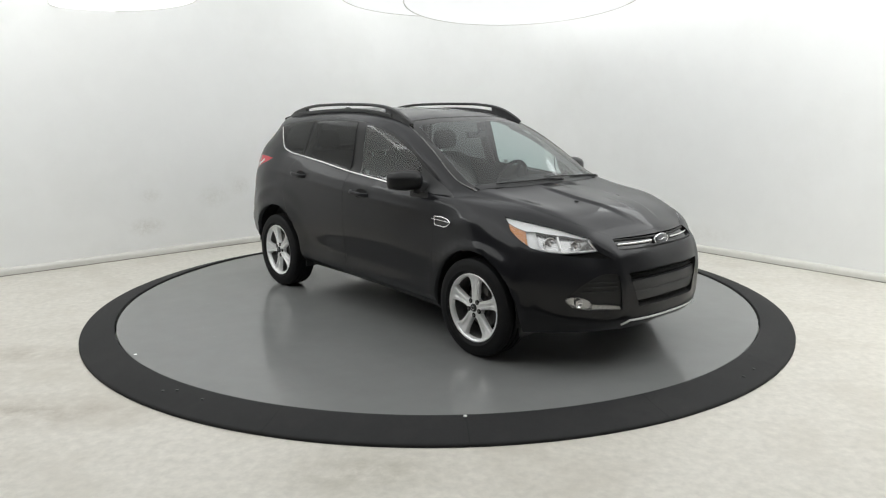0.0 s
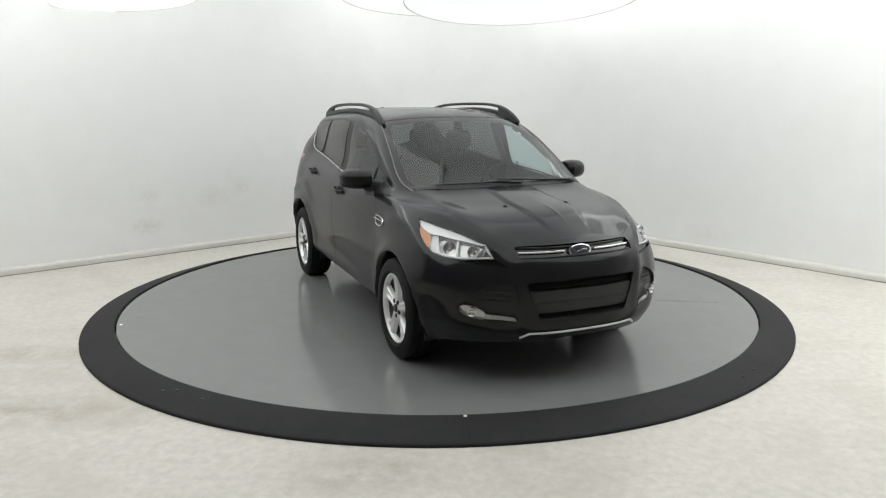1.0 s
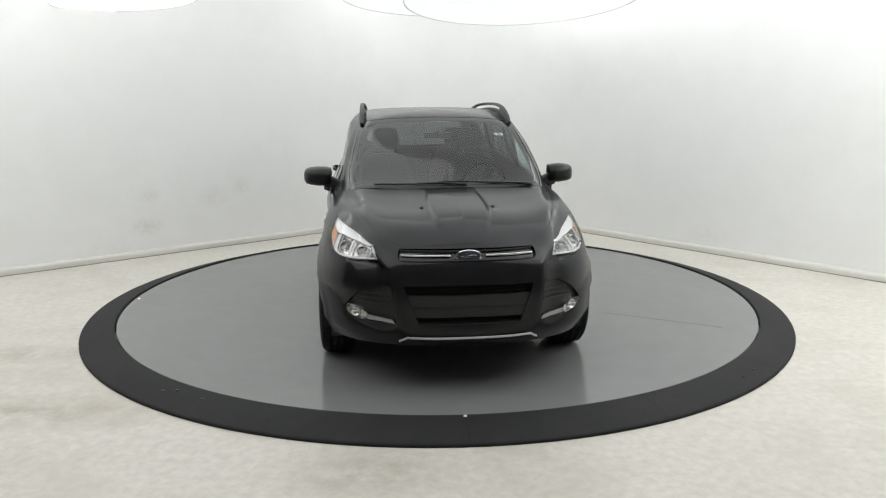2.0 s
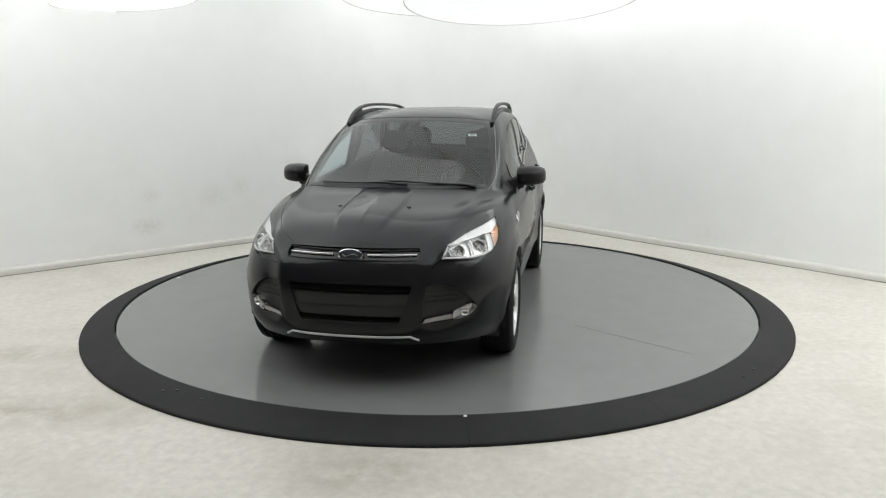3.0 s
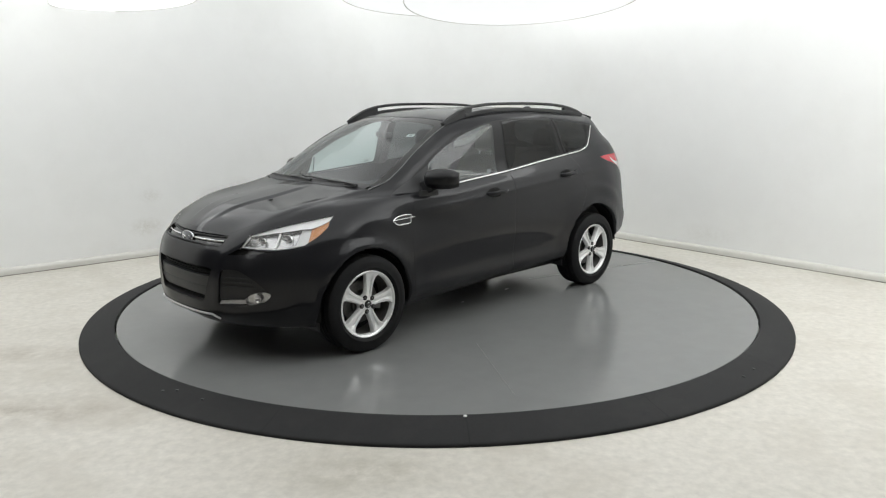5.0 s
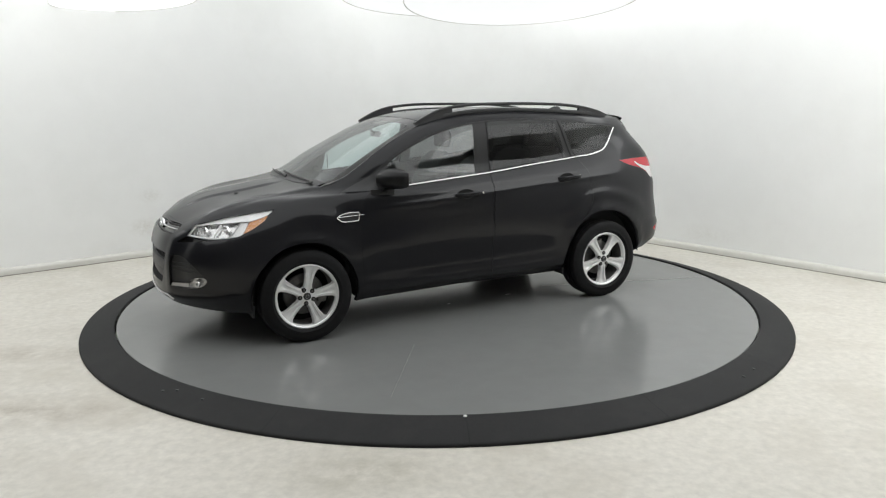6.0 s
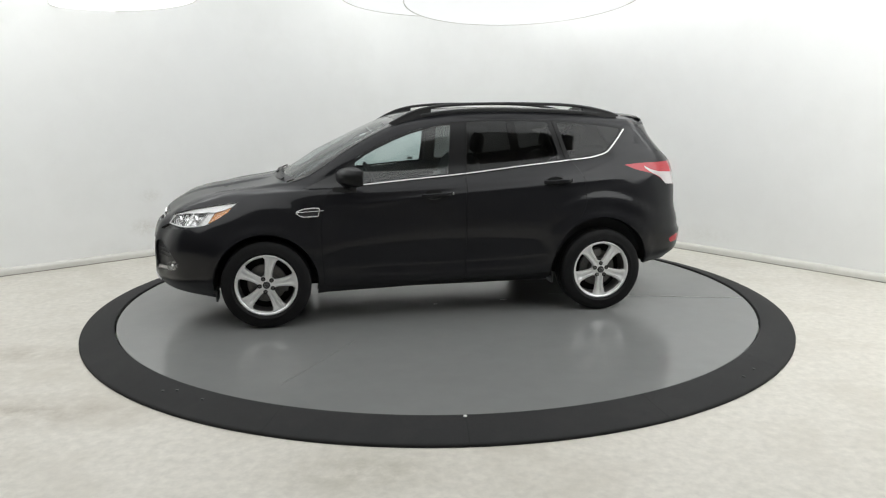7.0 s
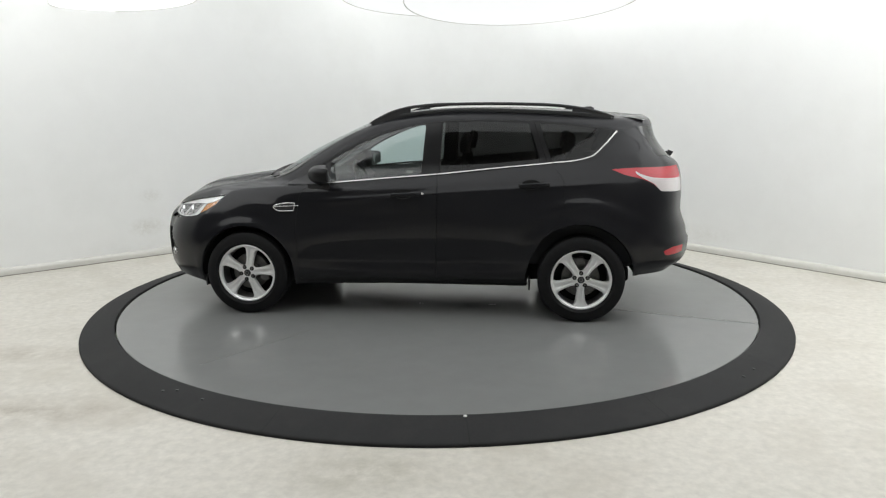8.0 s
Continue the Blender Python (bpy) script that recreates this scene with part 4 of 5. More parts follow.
# oval emblem
p, no = on_front(0.0, 0.825, -0.014)
face = Vector((0.985, 0, 0.17))
turn_m = Matrix.Translation(p) @ face.to_track_quat("Z", "Y").to_matrix().to_4x4()
oval = lathe([(0.0, 0.006), (0.86, 0.006), (0.90, 0.009), (1.0, 0.007), (1.02, 0.0), (1.02, -0.008)], 48)
oval.transform(turn_m @ Matrix.Diagonal((0.080, 0.036, 1, 1)))
emblem_rim = part("emblem", oval, CHROME, car, "oval chrome-rimmed emblem")
inner = lathe([(0.0, 0.0095), (0.80, 0.0092), (0.87, 0.007)], 48)
inner.transform(turn_m @ Matrix.Diagonal((0.080, 0.036, 1, 1)))
part("emblem_face", inner, BADGE_BLUE, emblem_rim, "dark blue emblem face")
bar = sweep([tuple(turn_m @ Vector((a, 0.006 * math.sin(a * 70), 0.0105))) for a in np.linspace(-0.045, 0.045, 14)], rounded(0.002, 0.012), up=(1, 0, 0))
part("emblem_bar", bar, CHROME, emblem_rim, "silver bar in place of the lettering")

# ---- bright trim along the windows ----
belt = spline([(x, z) for x, z in BELT], 6)
path, ups = [], []
for x, z in belt:
    q, no = on_side(x, z - 0.002, 0.003)
    path.append(tuple(q))
    ups.append(tuple(no))
both("belt_trim", sweep(path, rounded(0.0135, 0.008), up=ups), BELT_METAL, car, "bright chrome strip under the windows", keep_normals=False)
for x in (-0.218, -1.108):
    z = float(np.interp(-x, [-b[0] for b in BELT], [b[1] for b in BELT]))
    q, no = on_side(x, z, 0.006)
    bm = box_bm(-0.0025, 0.0025, -0.004, 0.004, -0.012, 0.012)
    bm.transform(Matrix.Translation(q))
    both("trim_joint", bm, VOID, car, keep_normals=False)
# pillar joints between the door frames
for pts in (((-0.232, 1.165), (-0.240, 1.54)), ((-1.070, 1.24), (-0.965, 1.545)), ((0.60, 1.085), (0.625, 1.23))):
    path = [tuple(on_side(pts[0][0] + (pts[1][0] - pts[0][0]) * k / 6, pts[0][1] + (pts[1][1] - pts[0][1]) * k / 6, 0.0)[0]) for k in range(7)]
    both("frame_joint", sweep(path, rounded(0.007, 0.006), up=(0, 1, 0)), VOID, car, keep_normals=False)
# fender vents: a pointed frame of chrome with two bars
outline = smooth_poly([(1.105, .885, .012), (1.06, .852, .02), (0.935, .855, .01), (0.925, .915, .008), (0.99, .917, .02), (1.06, .908, .02)], 3)
base = bmesh.new()
base.faces.new([base.verts.new(on_side(x, z, 0.002)[0]) for x, z in outline])
vents = both("fender_vent", base, BLACK, car, "chrome-framed fender vent", keep_normals=False)
ring = [tuple(on_side(x, z, 0.005)[0]) for x, z in outline]
mirror_pair("vent_frame", sweep(ring + ring[:2], rounded(0.009, 0.010), up=(0, 1, 0), cap=False), CHROME, vents)
mirror_pair("vent_bar", sweep([tuple(on_side(x, 0.887 + (1.09 - x) * 0.05, 0.006)[0]) for x in np.linspace(1.09, 0.895, 8)], rounded(0.006, 0.010), up=(0, 1, 0)), CHROME, vents)

# ---- door handles ----
for x, z, doors in ((0.02, 0.998, front_doors), (-0.972, 1.075, rear_doors)):
    q, no = on_side(x, z)
    slope = -0.05
    # cup flattened onto the door; black colour gives the shade of its hollow
    cup = lathe([(0.0, -0.020), (0.55, -0.017), (0.85, -0.006), (1.0, 0.0015)], 32)
    cup.transform(Matrix.Translation(q + Vector((0.025, 0.003, 0))) @ no.to_track_quat("Z", "Y").to_matrix().to_4x4() @ Matrix.Diagonal((0.072, 0.041, 1, 1)))
    for v in cup.verts:
        v.co.y = max(v.co.y, q.y - 0.001)
    mirror_pair("handle_cup", cup, VOID, doors)
    path = spline([(x + 0.115, q.y + 0.004, z - 0.006), (x + 0.085, q.y + 0.030, z - 0.004), (x, q.y + 0.038, z + 0.001), (x - 0.085, q.y + 0.030, z + 0.005), (x - 0.112, q.y + 0.004, z + 0.006)], 5)
    mirror_pair("door_handle", sweep([tuple(v) for v in path], rounded(0.018, 0.030, 0.008), up=(0, 0, 1)), PAINT, doors, "black pull handle")
    if x > 0:
        key = lathe([(0.0, 0.004), (0.008, 0.003), (0.010, 0.0)], 16, "Y")
        key.transform(Matrix.Translation((x - 0.125, q.y + 0.003, z + 0.004)))
        lock = part("key_lock", key, CHROME, front_doors[0], "small silver lock")

# ---- mirrors ----
def wing_mirror():
    bm = bmesh.new()
    # housing as a loft from the inner to the outer end
    rings = []
    for y, xc, zc, dx, dz in ((0.835, 0.70, 1.150, 0.02, 0.04), (0.843, 0.70, 1.150, 0.070, 0.066), (0.88, 0.70, 1.151, 0.095, 0.072), (0.94, 0.685, 1.152, 0.098, 0.073), (1.00, 0.665, 1.152, 0.085, 0.067), (1.035, 0.645, 1.150, 0.060, 0.055), (1.048, 0.632, 1.148, 0.022, 0.030)):
        ring = []
        for k in range(24):
            a = 2 * math.pi * k / 24
            c, s_ = math.cos(a), math.sin(a)
            e = 0.55
            px = math.copysign(abs(c) ** e, c) * dx
            pz = math.copysign(abs(s_) ** e, s_) * dz
            if px < -0.045:
                px = -0.045
            if px > 0:
                pz *= 1 - 0.35 * (px / max(dx, 1e-6)) ** 2
            ring.append(bm.verts.new((xc + px, y, zc + pz)))
        rings.append(ring)
    for a, b in zip(rings, rings[1:]):
        for k in range(24):
            bm.faces.new((a[k], a[(k + 1) % 24], b[(k + 1) % 24], b[k]))
    bm.faces.new(rings[0])
    bm.faces.new(rings[-1])
    housing = both("wing_mirror", bm, SATINBLACK, car, "black wing mirror with turn-away glass", keep_normals=False)
    glass = lathe([(0.0, 0.002), (0.9, 0.0015), (1.0, 0.0)], 28)
    glass.transform(pose(0.640, 0.94, 1.150, 0, -90, 0) @ Matrix.Diagonal((0.043, 0.078, 1, 1)))
    mirror_pair("mirror_glass", glass, CHROME, housing, "mirror glass")
    foot = sweep([(0.73, 0.775, 1.075), (0.725, 0.81, 1.088), (0.715, 0.85, 1.105), (0.71, 0.875, 1.115)], rounded(0.10, 0.05), up=(1, 0, 0))
    mirror_pair("mirror_foot", foot, BLACK, housing)
    under = sweep([tuple(on_side(x, 1.045 - 0.01 * abs(x - 0.73), 0.004)[0]) for x in np.linspace(0.82, 0.64, 6)], rounded(0.05, 0.012), up=(0, 1, 0))
    mirror_pair("mirror_bracket", under, BLACK, housing)
    return housing


wing_mirror()
# ---- roof rails ----
rail_path = spline([(0.355, .600, 1.535), (.28, .600, 1.572), (.17, .598, 1.622), (.05, .595, 1.655), (-.12, .592, 1.676), (-.46, .585, 1.686), (-.85, .578, 1.683), (-1.12, .570, 1.672), (-1.34, .560, 1.645), (-1.50, .552, 1.608), (-1.585, .545, 1.582)], 5)
rail = both("roof_rail", sweep([tuple(p) for p in rail_path], rounded(0.036, 0.024, 0.010), scale=[0.6 + 0.4 * min(1, min(k, len(rail_path) - 1 - k) / 5) for k in range(len(rail_path))]), BLACK, car, "black roof rail", keep_normals=False)
for xs in (np.linspace(0.34, 0.02, 9), np.linspace(-1.56, -1.26, 9)):
    foot = bmesh.new()
    top = [Vector((x, float(np.interp(-x, -rail_path[:, 0], rail_path[:, 1])), float(np.interp(-x, -rail_path[:, 0], rail_path[:, 2])))) for x in xs]
    rows = []
    for p in top:
        g = on_top(p.x, p.y)[0].z - 0.004
        rows.append([foot.verts.new((p.x, p.y - 0.015, p.z)), foot.verts.new((p.x, p.y + 0.015, p.z)), foot.verts.new((p.x, p.y + 0.017, min(g, p.z) - 0.004)), foot.verts.new((p.x, p.y - 0.017, min(g, p.z)))])
    for a, b in zip(rows, rows[1:]):
        for k in range(4):
            foot.faces.new((a[k], a[(k + 1) % 4], b[(k + 1) % 4], b[k]))
    foot.faces.new(rows[0])
    foot.faces.new(rows[-1])
    mirror_pair("rail_foot", foot, BLACK, rail)
base = sweep([tuple(on_top(x, float(np.interp(-x, -rail_path[:, 0], rail_path[:, 1])), 0.010)[0]) for x in np.linspace(0.10, -1.40, 26)], rounded(0.034, 0.034, 0.008))
mirror_pair("rail_base", base, BLACK, rail)
fin = bmesh.new()
rings = []
for x, w, h in ((-1.34, 0.004, 0.004), (-1.37, 0.016, 0.020), (-1.41, 0.022, 0.036), (-1.45, 0.022, 0.040), (-1.475, 0.016, 0.030), (-1.48, 0.010, 0.006)):
    g = on_top(x, 0.0)[0].z - 0.003
    rings.append([fin.verts.new((x, w * math.cos(a), g + h * max(0, math.sin(a)) ** 0.8)) for a in np.linspace(0, math.pi, 9)])
for a, b in zip(rings, rings[1:]):
    for k in range(8):
        fin.faces.new((a[k], a[k + 1], b[k + 1], b[k]))
part("antenna_fin", fin, BLACK, car, "small black roof antenna")
# rear spoiler
sp = bmesh.new()
rows = []
for y in np.linspace(-0.50, 0.50, 19):
    u = abs(y) / 0.56
    x0, x1 = -1.62 - 0.04 * (1 - u * u), -1.795 - 0.105 * (1 - u * u)
    z0 = on_top(x0, y)[0].z + 0.002
    zt = 1.567 - 0.012 * u * u
    rows.append([sp.verts.new(v) for v in ((x0, y, z0), ((x0 + x1) / 2, y, (z0 + zt) / 2 + 0.006), (x1 + 0.01, y, zt), (x1, y, zt - 0.006), (x1 + 0.01, y, zt - 0.024), (x1 + 0.09, y, zt - 0.035))])
for a, b in zip(rows, rows[1:]):
    for k in range(5):
        sp.faces.new((a[k], a[k + 1], b[k + 1], b[k]))
part("rear_spoiler", sp, PAINT, car, "black roof spoiler")
# spoiler side cheeks
rw = sweep([(-2.085, 0.0, 1.255), (-2.125, 0.0, 1.262), (-2.135, 0.0, 1.285)], rounded(0.05, 0.02), up=(0, 1, 0))
part("rear_wiper", rw, BLACK, car, "black rear wiper hub")

# ---- edge strip of the windshield, its highlight put in as light grey ----
edge = spline([tuple(on_front(y, z, 0.002)[0]) for y, z in ((.680, 1.095), (.702, 1.15), (.700, 1.21), (.675, 1.32), (.638, 1.46), (.600, 1.545))], 5)
both("windshield_trim", sweep([tuple(q) for q in edge], rounded(0.008, 0.006), up=(1, 0, 0)), LINER, car, "thin edge strip, its highlight put in as grey", keep_normals=False)

# ---- wipers and washer jets ----
for y0, y1, xo in ((-0.52, 0.12, 0.015), (-0.05, 0.60, 0.035)):
    path = []
    for k in range(12):
        y = y0 + (y1 - y0) * k / 11
        xb = 1.245 - 0.06 * (abs(y) / 0.6) ** 2 - xo * (1 - k / 11)
        q, no = on_top(xb, y, 0.016)
        path.append(tuple(q))
    w = part("windshield_wiper", sweep(path, rounded(0.010, 0.012)), BLACK, car, "black windshield wiper")
    q, no = on_top(1.255 - 0.06 * (abs(y1) / 0.6) ** 2, y1, 0.012)
    part("wiper_arm", sweep([tuple(q), tuple(q + Vector((-0.01, (y0 - y1) * 0.28, 0.016))), path[5]], rounded(0.016, 0.012)), BLACK, w)
for y in (0.232, -0.232):
    q, no = on_top(1.668, y, 0.001)
    jet = lathe([(0.0, 0.008), (0.010, 0.007), (0.014, 0.003), (0.015, 0.0)], 16)
    jet.transform(Matrix.Translation(q) @ Matrix.Diagonal((1.2, 0.9, 1, 1)))
    part("washer_jet", jet, BLACK, car, "small black washer jet")
cowl = bmesh.new()
rows = []
for y in np.linspace(-0.66, 0.66, 27):
    xb = 1.268 - 0.105 * (abs(y) / 0.66) ** 2.5
    rows.append([cowl.verts.new(on_top(xb - d, y, o)[0]) for d, o in ((-0.006, 0.002), (0.010, 0.006), (0.045, 0.004), (0.055, 0.002))])
for a, b in zip(rows, rows[1:]):
    for k in range(3):
        cowl.faces.new((a[k], a[k + 1], b[k + 1], b[k]))
part("cowl_panel", cowl, BLACK, car, "black cowl panel")

# ---- arches, underside ----
for wx, wz, wr in ARCHES:
    well = lathe([(wr - 0.012, 0.875), (wr + 0.004, 0.84), (wr + 0.004, 0.50), (0.0, 0.50)], 40, "Y", a0=-8, a1=188 if wx > 0 else 178)
    well.transform(Matrix.Translation((wx, 0, wz)))
    both("wheel_well", well, VOID, car, "black wheel arch liner", keep_normals=False)
under = bmesh.new()
for x0, x1, w, z0, z1 in ((1.76, 1.98, 0.52, 0.235, 0.30), (0.93, 1.76, 0.49, 0.235, 0.32), (-0.93, 0.93, 0.755, 0.245, 0.32), (-1.76, -0.93, 0.49, 0.24, 0.36)):
    box_bm(x0, x1, -w, w, z0, z1, 0.02, bm=under)
part("underbody", under, VOID, car, "black underside")
for x, z, sgn in ((1.72, 0.215, 1), (-0.945, 0.235, -1)):
    fl = sweep([(x, 0.70, z + 0.05), (x, 0.83, z + 0.05)], [(-0.006, -0.05), (0.006, -0.05), (0.010, 0.04), (-0.010, 0.04)])
    both("mud_flap", fl, BLACK, car, "small black air deflector", keep_normals=False)
susp = bmesh.new()
for wx in (WHEEL_X, -WHEEL_X):
    sweep([(wx, -0.74, WHEEL_Z), (wx, 0.74, WHEEL_Z)], rounded(0.07, 0.07, 0.034), bm=susp)
part("axle", susp, STEEL, car)

# ---- cabin ----
tub = bmesh.new()
box_bm(-1.90, 1.0, -0.70, 0.70, 0.42, 0.46, 0.01, bm=tub)
for s_ in (1, -1):
    rows = []
    for x in np.linspace(1.0, -1.94, 22):
        zb = float(np.interp(-x, [-0.66, 1.33, 1.9], [1.06, 1.25, 1.27]))
        y = on_side(x, zb - 0.02)[0].y - 0.028
        rows.append([tub.verts.new((x, s_ * yy, zz)) for yy, zz in ((y + 0.012, zb), (y - 0.02, zb + 0.004), (y - 0.05, zb - 0.05), (0.74, 0.75), (0.74, 0.46))])
    for a, b in zip(rows, rows[1:]):
        for k in range(4):
            tub.faces.new((a[k], a[k + 1], b[k + 1], b[k]))
box_bm(-2.00, -1.96, -0.60, 0.60, 0.46, 1.21, 0.01, bm=tub)
for s_ in (1, -1):
    box_bm(-2.0, -1.45, min(s_ * 0.60, s_ * 0.64), max(s_ * 0.60, s_ * 0.64), 0.8, 1.24, 0.01, bm=tub)
part("cabin_lining", tub, CABIN, car, "charcoal door linings and floor")
dash = bmesh.new()
rows = []
for y in np.linspace(-0.74, 0.74, 25):
    hump = 0.035 * math.exp(-((y - 0.37) / 0.16) ** 2)
    rows.append([dash.verts.new(v) for v in ((1.12, y, 1.075 - 0.05 * (y / 0.74) ** 4), (0.95, y, 1.085), (0.78, y, 1.085 + hump), (0.66, y, 1.065 + hump), (0.60, y, 1.01), (0.62, y, 0.90), (0.68, y, 0.72), (0.80, y, 0.45))])
for a, b in zip(rows, rows[1:]):
    for k in range(7):
        dash.faces.new((a[k], a[k + 1], b[k + 1], b[k]))
part("dashboard", dash, DASH, car, "charcoal dashboard")
steer = lathe([(0.172 + 0.016 * math.cos(a), 0.016 * math.sin(a)) for a in np.linspace(0, 2 * math.pi, 11)], 40)
for k in range(3):
    a = radians((-90, 15, 165)[k])
    sweep([(0, 0, -0.02), (0.172 * math.cos(a), 0.172 * math.sin(a), 0.0)], rounded(0.05, 0.02), bm=steer)
join_bm(steer, lathe([(0.0, 0.01), (0.05, 0.005), (0.062, -0.02), (0.03, -0.10), (0.02, -0.25)], 24))
steer.transform(Matrix.Translation((0.47, 0.37, 1.05)) @ Vector((-0.92, 0, 0.40)).to_track_quat("Z", "X").to_matrix().to_4x4() @ pose(0, 0, 0, 0, 0, 0))
part("steering_wheel", steer, DASH, car, "black three-spoke steering wheel")


def seat(y, x=0.0, wide=0.50):
    def pad(sections):
        bm = bmesh.new()
        rings = []
        for cx, cz, nx, nz, w, th in sections:
            ring = []
            for k in range(28):
                a = 2 * math.pi * k / 28
                c, s_ = math.cos(a), math.sin(a)
                v = math.copysign(abs(c) ** 0.5, c) * w / 2
                t = math.copysign(abs(s_) ** 0.6, s_) * th / 2
                if s_ > 0:
                    t += 0.03 * abs(v / (w / 2)) ** 3 * (th > 0.09)
                ring.append(bm.verts.new((cx + nx * t, y + v, cz + nz * t)))
            rings.append(ring)
        for a, b in zip(rings, rings[1:]):
            for k in range(28):
                bm.faces.new((a[k], a[(k + 1) % 28], b[(k + 1) % 28], b[k]))
        bm.faces.new(rings[0])
        bm.faces.new(rings[-1])
        return bm
    cushion = [(x + 0.36, 0.60, 0, 1, wide * 0.8, 0.05), (x + 0.34, 0.61, 0, 1, wide * 0.95, 0.13), (x + 0.1, 0.60, 0, 1, wide, 0.16), (x - 0.18, 0.57, 0, 1, wide, 0.16)]
    st = part("seat_cushion", pad(cushion), SEAT, car, "charcoal cloth seat")
    back = [(x - 0.13, 0.58, 0.95, 0.3, wide, 0.14), (x - 0.20, 0.75, 0.95, 0.3, wide, 0.16), (x - 0.28, 1.00, 0.95, 0.28, wide * 0.98, 0.14), (x - 0.345, 1.17, 0.96, 0.26, wide * 0.85, 0.11), (x - 0.37, 1.235, 0.96, 0.26, wide * 0.66, 0.07), (x - 0.38, 1.25, 0.96, 0.26, wide * 0.5, 0.02)]
    part("seat_back", pad(back), SEAT, st)
    head = [(x - 0.395, 1.285, 0.97, 0.2, 0.16, 0.03), (x - 0.395, 1.295, 0.97, 0.2, 0.23, 0.075), (x - 0.405, 1.36, 0.97, 0.2, 0.26, 0.088), (x - 0.415, 1.415, 0.97, 0.2, 0.24, 0.08), (x - 0.42, 1.445, 0.97, 0.2, 0.18, 0.04)]
    part("headrest", pad(head), SEAT, st)
    for s_ in (1, -1):
        part("headrest_post", sweep([(x - 0.375, y + s_ * 0.068, 1.22), (x - 0.395, y + s_ * 0.068, 1.31)], rounded(0.012, 0.012, 0.005)), CHROME, st, "thin chrome post")


seat(0.39)
seat(-0.39)
seat(0.36, -0.85, 0.60)
seat(-0.36, -0.85, 0.60)
# inner pillars and roof lining
lining = bmesh.new()
rows = []
for x in np.linspace(0.24, -1.75, 24):
    w = float(np.interp(-x, [-0.24, 0.0, 1.3, 1.75], [0.56, 0.60, 0.555, 0.46]))
    zs = lambda y: on_top(x, y)[0].z - 0.045 - 0.02 * (abs(y) / w) ** 6
    skirt = min(w + 0.075, on_side(x, zs(w) - 0.008)[0].y - 0.012)
    rows.append([lining.verts.new(v) for v in [(x, -skirt, zs(w) - 0.008)] + [(x, y, zs(y)) for y in np.linspace(-w, w, 15)] + [(x, skirt, zs(w) - 0.008)]])
for a, b in zip(rows, rows[1:]):
    for k in range(16):
        lining.faces.new((a[k], a[k + 1], b[k + 1], b[k]))
part("roof_lining", lining, LINER, car, "grey cloth roof lining")
for pts, wd in ((((1.02, 1.10), (0.75, 1.265), (0.44, 1.43), (0.22, 1.515)), 0.045), (((-0.17, 1.08), (-0.175, 1.30), (-0.20, 1.54)), 0.10), (((-1.07, 1.18), (-1.02, 1.35), (-0.97, 1.53)), 0.09), (((-1.60, 1.26), (-1.64, 1.38), (-1.68, 1.49)), 0.16)):
    path = [tuple(q) for q in spline([tuple(on_side(x, z, -0.045)[0]) for x, z in pts], 5)]
    both("pillar_lining", sweep(path, rounded(0.03, wd, 0.012), up=(1, 0, 0)), LINER if wd < 0.06 else CABIN, car, keep_normals=False)
part("rear_view_mirror", box_bm(0.42, 0.442, -0.105, 0.105, 1.415, 1.465, 0.010), BLACK, car, "black rear view mirror")
part("mirror_stem", sweep([(0.44, 0, 1.44), (0.485, 0, 1.485)], rounded(0.02, 0.02)), BLACK, car)
# stickers
q, no = on_front(0.475, 1.455, -0.006)
st = box_bm(-0.032, 0.032, -0.018, 0.018, -0.0006, 0.0006)
st.transform(Matrix.Translation(q) @ no.to_track_quat("Z", "Y").to_matrix().to_4x4())
sticker = part("window_sticker", st, PAPER, car, "small white windshield sticker")
for w_, o in ((0.04, 0.008), (0.03, -0.001), (0.036, -0.009)):
    b_ = box_bm(-w_ / 2, w_ / 2, o - 0.0025, o + 0.0025, 0.0006, 0.0010)
    b_.transform(Matrix.Translation(q) @ no.to_track_quat("Z", "Y").to_matrix().to_4x4())
    part("print_bar", b_, BLACK, sticker)
for x, z in ((0.005, 1.165),):
    q, no = on_side(x, z, -0.006)
    st = box_bm(-0.026, 0.026, -0.012, 0.012, -0.0006, 0.0006)
    st.transform(Matrix.Translation(q) @ Vector((0, 1, 0.15)).to_track_quat("Z", "Y").to_matrix().to_4x4())
    both("window_sticker", st, LINER, car, "pale grey window sticker", keep_normals=False)
# inner panels behind the quarter windows
quarter = zone_copy(shell, zone, (0, 43))
bmesh.ops.delete(quarter, geom=[f for f in quarter.faces if not (f.calc_center_median().x < -0.95 and f.calc_center_median().z > 1.12 and f.calc_center_median().y > 0.30)], context="FACES")
both("quarter_lining", pushed(quarter, -0.022), CABIN, car, keep_normals=False)
shell.free()


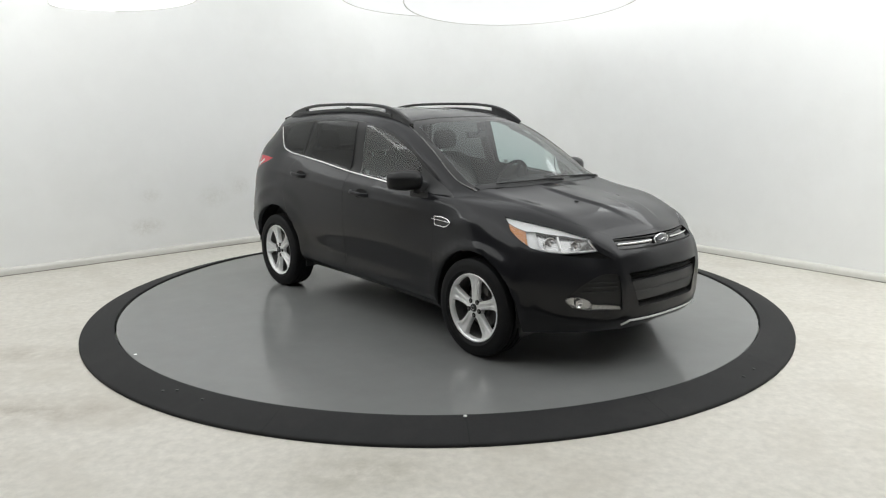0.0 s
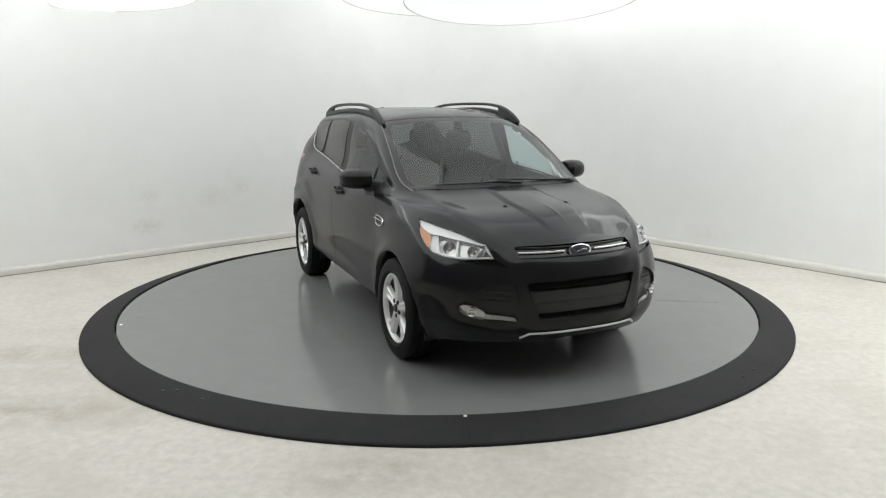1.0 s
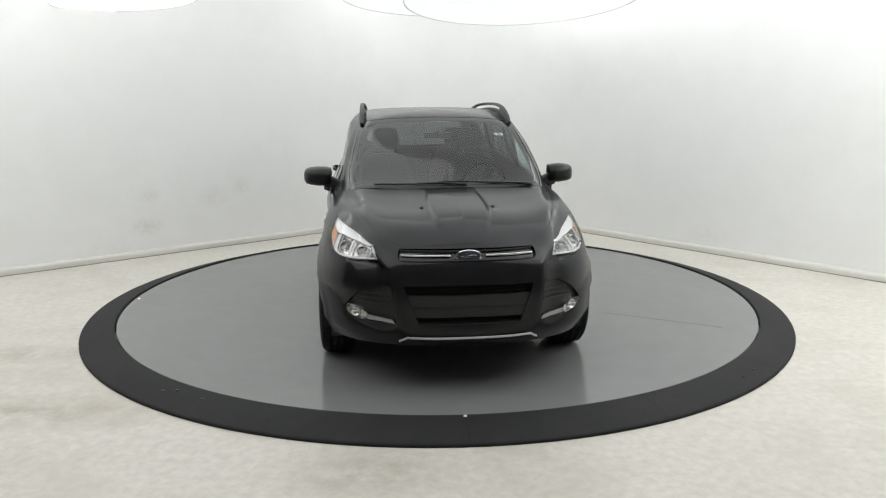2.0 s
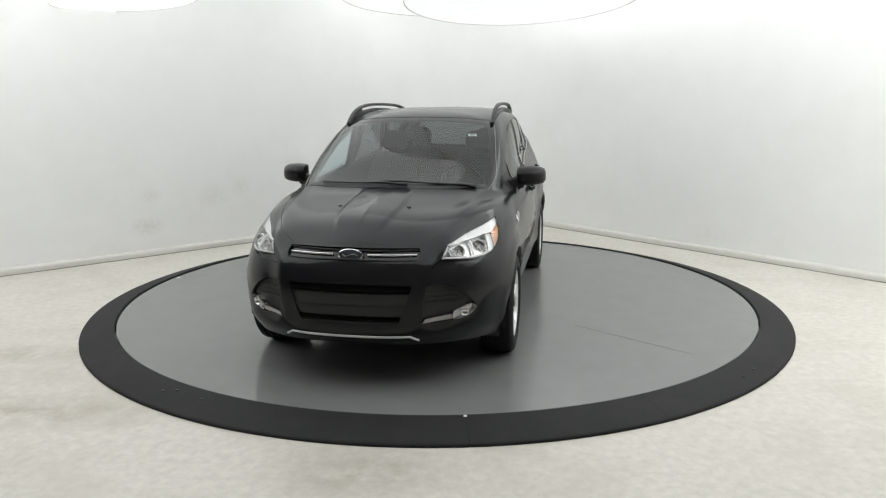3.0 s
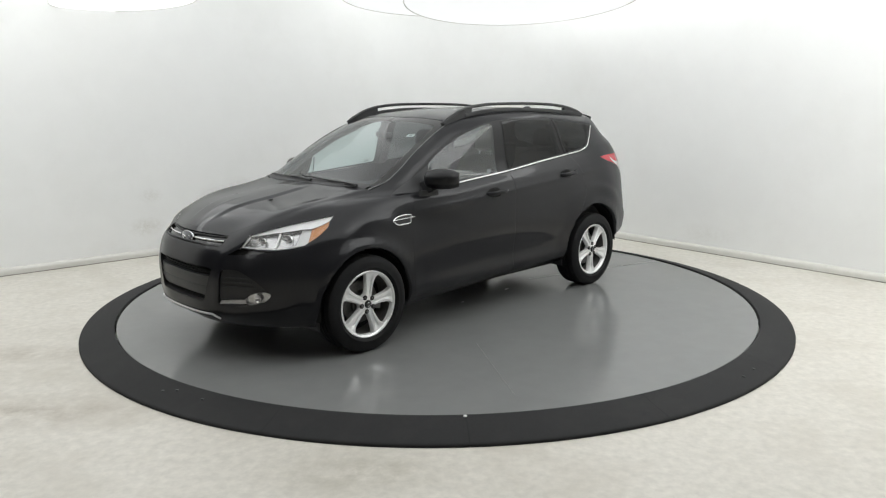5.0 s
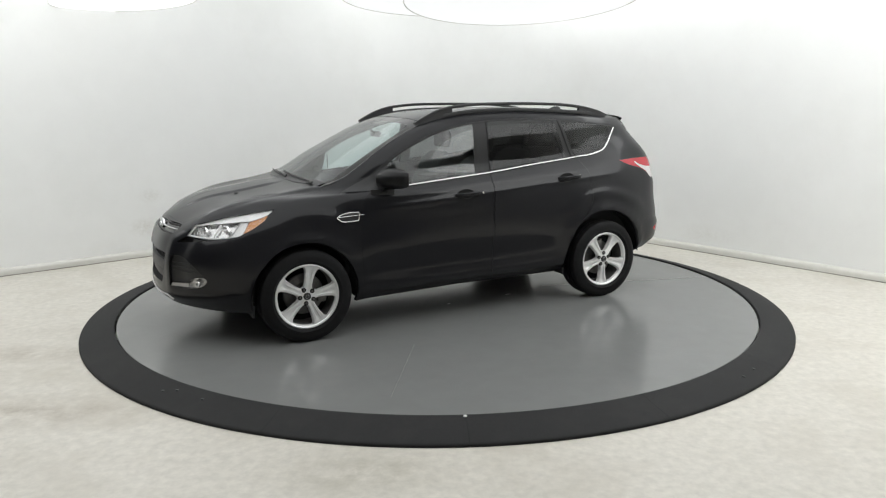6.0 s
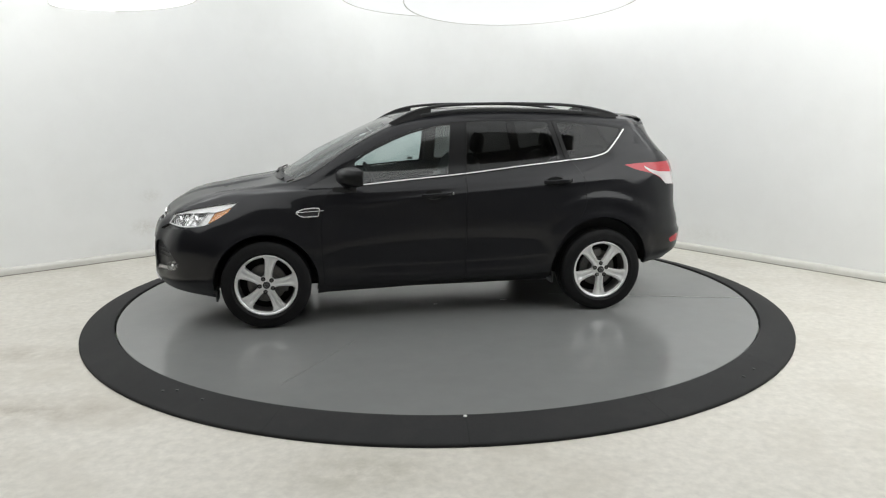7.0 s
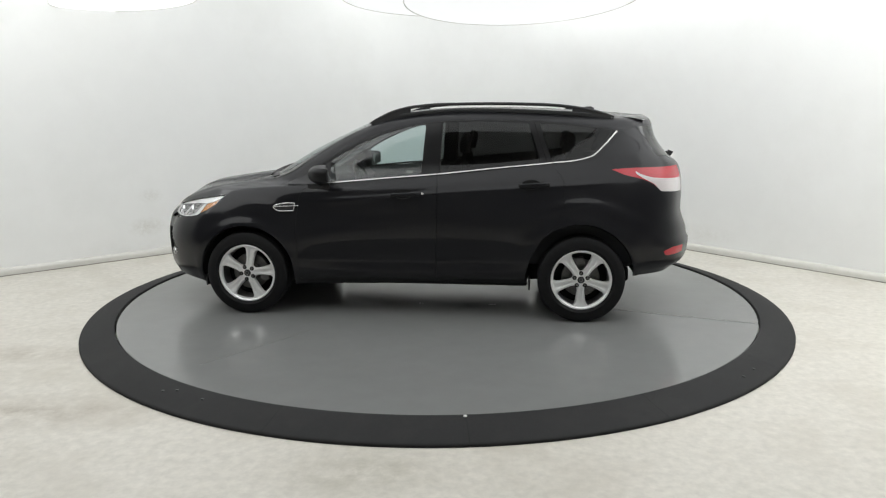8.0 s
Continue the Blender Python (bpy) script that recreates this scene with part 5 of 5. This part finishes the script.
def wheel(x, side, spin):
    """An alloy wheel of five spokes on its tyre; the axle points along y, the face outwards."""
    w = thing("wheel", "", "")
    tyre = [(0.226, -0.085), (0.240, -0.104), (0.285, -0.115), (0.318, -0.108), (0.334, -0.094), (0.3385, -0.07)]
    for g in (-0.045, 0.0, 0.045):
        tyre += [(0.3395, g - 0.006), (0.331, g - 0.005), (0.331, g + 0.005), (0.3395, g + 0.006)]
    tyre += [(0.3385, 0.07), (0.334, 0.094), (0.318, 0.108), (0.285, 0.115), (0.262, 0.1135), (0.258, 0.115), (0.240, 0.104), (0.226, 0.085)]
    part("tyre", lathe(tyre, 72, "Y"), RUBBER, w, "black rubber tyre")
    rim = [(0.232, 0.094), (0.236, 0.099), (0.232, 0.101), (0.224, 0.099), (0.216, 0.090), (0.213, 0.066), (0.217, 0.066), (0.226, 0.085)]
    part("rim", lathe(rim, 72, "Y"), ALLOY, w, "silver alloy rim")
    # inner rim darker than the alloy: shade between the spokes put into its colour
    part("rim_barrel", lathe([(0.2165, 0.068), (0.2125, 0.066), (0.205, -0.02), (0.215, -0.09), (0.228, -0.09)], 60, "Y"), BARREL, w, "inner rim, darkened for the shade between the spokes")
    part("brake_drum", lathe([(0.0, -0.02), (0.148, -0.02), (0.150, -0.015), (0.150, 0.0), (0.146, 0.004), (0.085, 0.004), (0.08, 0.03), (0.0, 0.03)], 48, "Y"), STEEL, w, "grey steel brake disc")
    # black disc closes the wheel's back so the spoke gaps stay dark
    part("wheel_barrel", lathe([(0.0, -0.06), (0.206, -0.06), (0.207, -0.05)], 48, "Y"), VOID, w)
    cal = box_bm(-0.05, 0.05, -0.03, 0.035, 0.098, 0.165, 0.012)
    cal.transform(pose(0, 0, 0, 0, 75 if x > 0 else -80, 0))
    part("brake_caliper", cal, STEEL, w)
    for k in range(5):
        bm = bmesh.new()
        # the spoke widens to the rim, with a groove along its middle
        rows = []
        for r, half, h, gr in ((0.030, 0.028, 0.086, 0.000), (0.062, 0.027, 0.088, 0.001), (0.085, 0.024, 0.087, 0.008), (0.130, 0.028, 0.086, 0.013), (0.165, 0.034, 0.087, 0.014), (0.192, 0.041, 0.089, 0.010), (0.207, 0.056, 0.092, 0.004), (0.224, 0.085, 0.094, 0.000)):
            sec = [(-half - 0.006, h - 0.034), (-half - 0.002, h - 0.008), (-half + 0.003, h - 0.001), (-half * 0.45, h), (-half * 0.22, h - gr), (half * 0.22, h - gr), (half * 0.45, h), (half - 0.003, h - 0.001), (half + 0.002, h - 0.008), (half + 0.006, h - 0.034)]
            rows.append([bm.verts.new((r, b, a)) for a, b in sec])
        for p, q in zip(rows, rows[1:]):
            for j in range(len(p) - 1):
                bm.faces.new((p[j], p[j + 1], q[j + 1], q[j]))
        ob = part("spoke", bm, ALLOY, w)
        ob.matrix_basis = pose(0, 0, 0, 0, 72 * k, 0)
    part("hub", lathe([(0.0, 0.088), (0.030, 0.088), (0.052, 0.086), (0.066, 0.080), (0.070, 0.05)], 40, "Y"), ALLOY, w)
    part("center_cap", lathe([(0.0, 0.097), (0.016, 0.097), (0.018, 0.096), (0.019, 0.0975), (0.025, 0.097), (0.028, 0.088)], 32, "Y"), BLACK, w, "black center cap")
    for k in range(5):
        a = radians(72 * k + 36)
        # no hollow here: a flat dark disc carries the lug recess's shade
        seat_ring = part("nut_recess", lathe([(0.0, 0.0892), (0.0165, 0.0892), (0.0175, 0.084)], 18, "Y"), VOID, w, "flat dark disc for the shade in the lug recess")
        nut = part("lug_nut", lathe([(0.0, 0.096), (0.006, 0.096), (0.0085, 0.094), (0.0095, 0.088)], 6, "Y"), STEEL, w, "steel lug nut")
        seat_ring.matrix_basis = nut.matrix_basis = pose(0.052 * math.cos(a), 0, 0.052 * math.sin(a))
    part("cap_mark", lathe([(0.011, 0.0978), (0.0125, 0.0985), (0.014, 0.0978)], 24, "Y"), CHROME, w, "thin silver ring")
    w.parent = car
    w.matrix_basis = pose(x, side * 0.795, WHEEL_Z + 0.0015) @ (pose(0, 0, 0, 0, spin, 0) if side > 0 else pose(0, 0, 0, 0, spin, 180))
    return w


for wx, side, spin in ((WHEEL_X, 1, 187), (-WHEEL_X, 1, 90), (WHEEL_X, -1, 270), (-WHEEL_X, -1, 290)):
    w = wheel(wx, side, spin)


def motions():
    """The car and the disc turn together on the turntable's axle."""
    turn = ((0.0, -49.59), (0.5, -58.23), (1.0, -66.89), (1.5, -75.56), (2.0, -84.23), (2.5, -92.90), (3.0, -101.57), (3.5, -110.22), (4.0, -118.86),
            (4.5, -127.48), (5.0, -136.08), (5.5, -144.65), (6.0, -153.19), (6.5, -161.69), (7.0, -170.15), (7.5, -178.57), (8.0, -186.93))
    walk(car, [(t, pose(0, 0, 0, 0, 0, a) @ pose(0.125, -0.054, 0)) for t, a in turn])
    walk(disc, [(t, pose(0, 0, 0, 0, 0, a)) for t, a in turn])


motions()
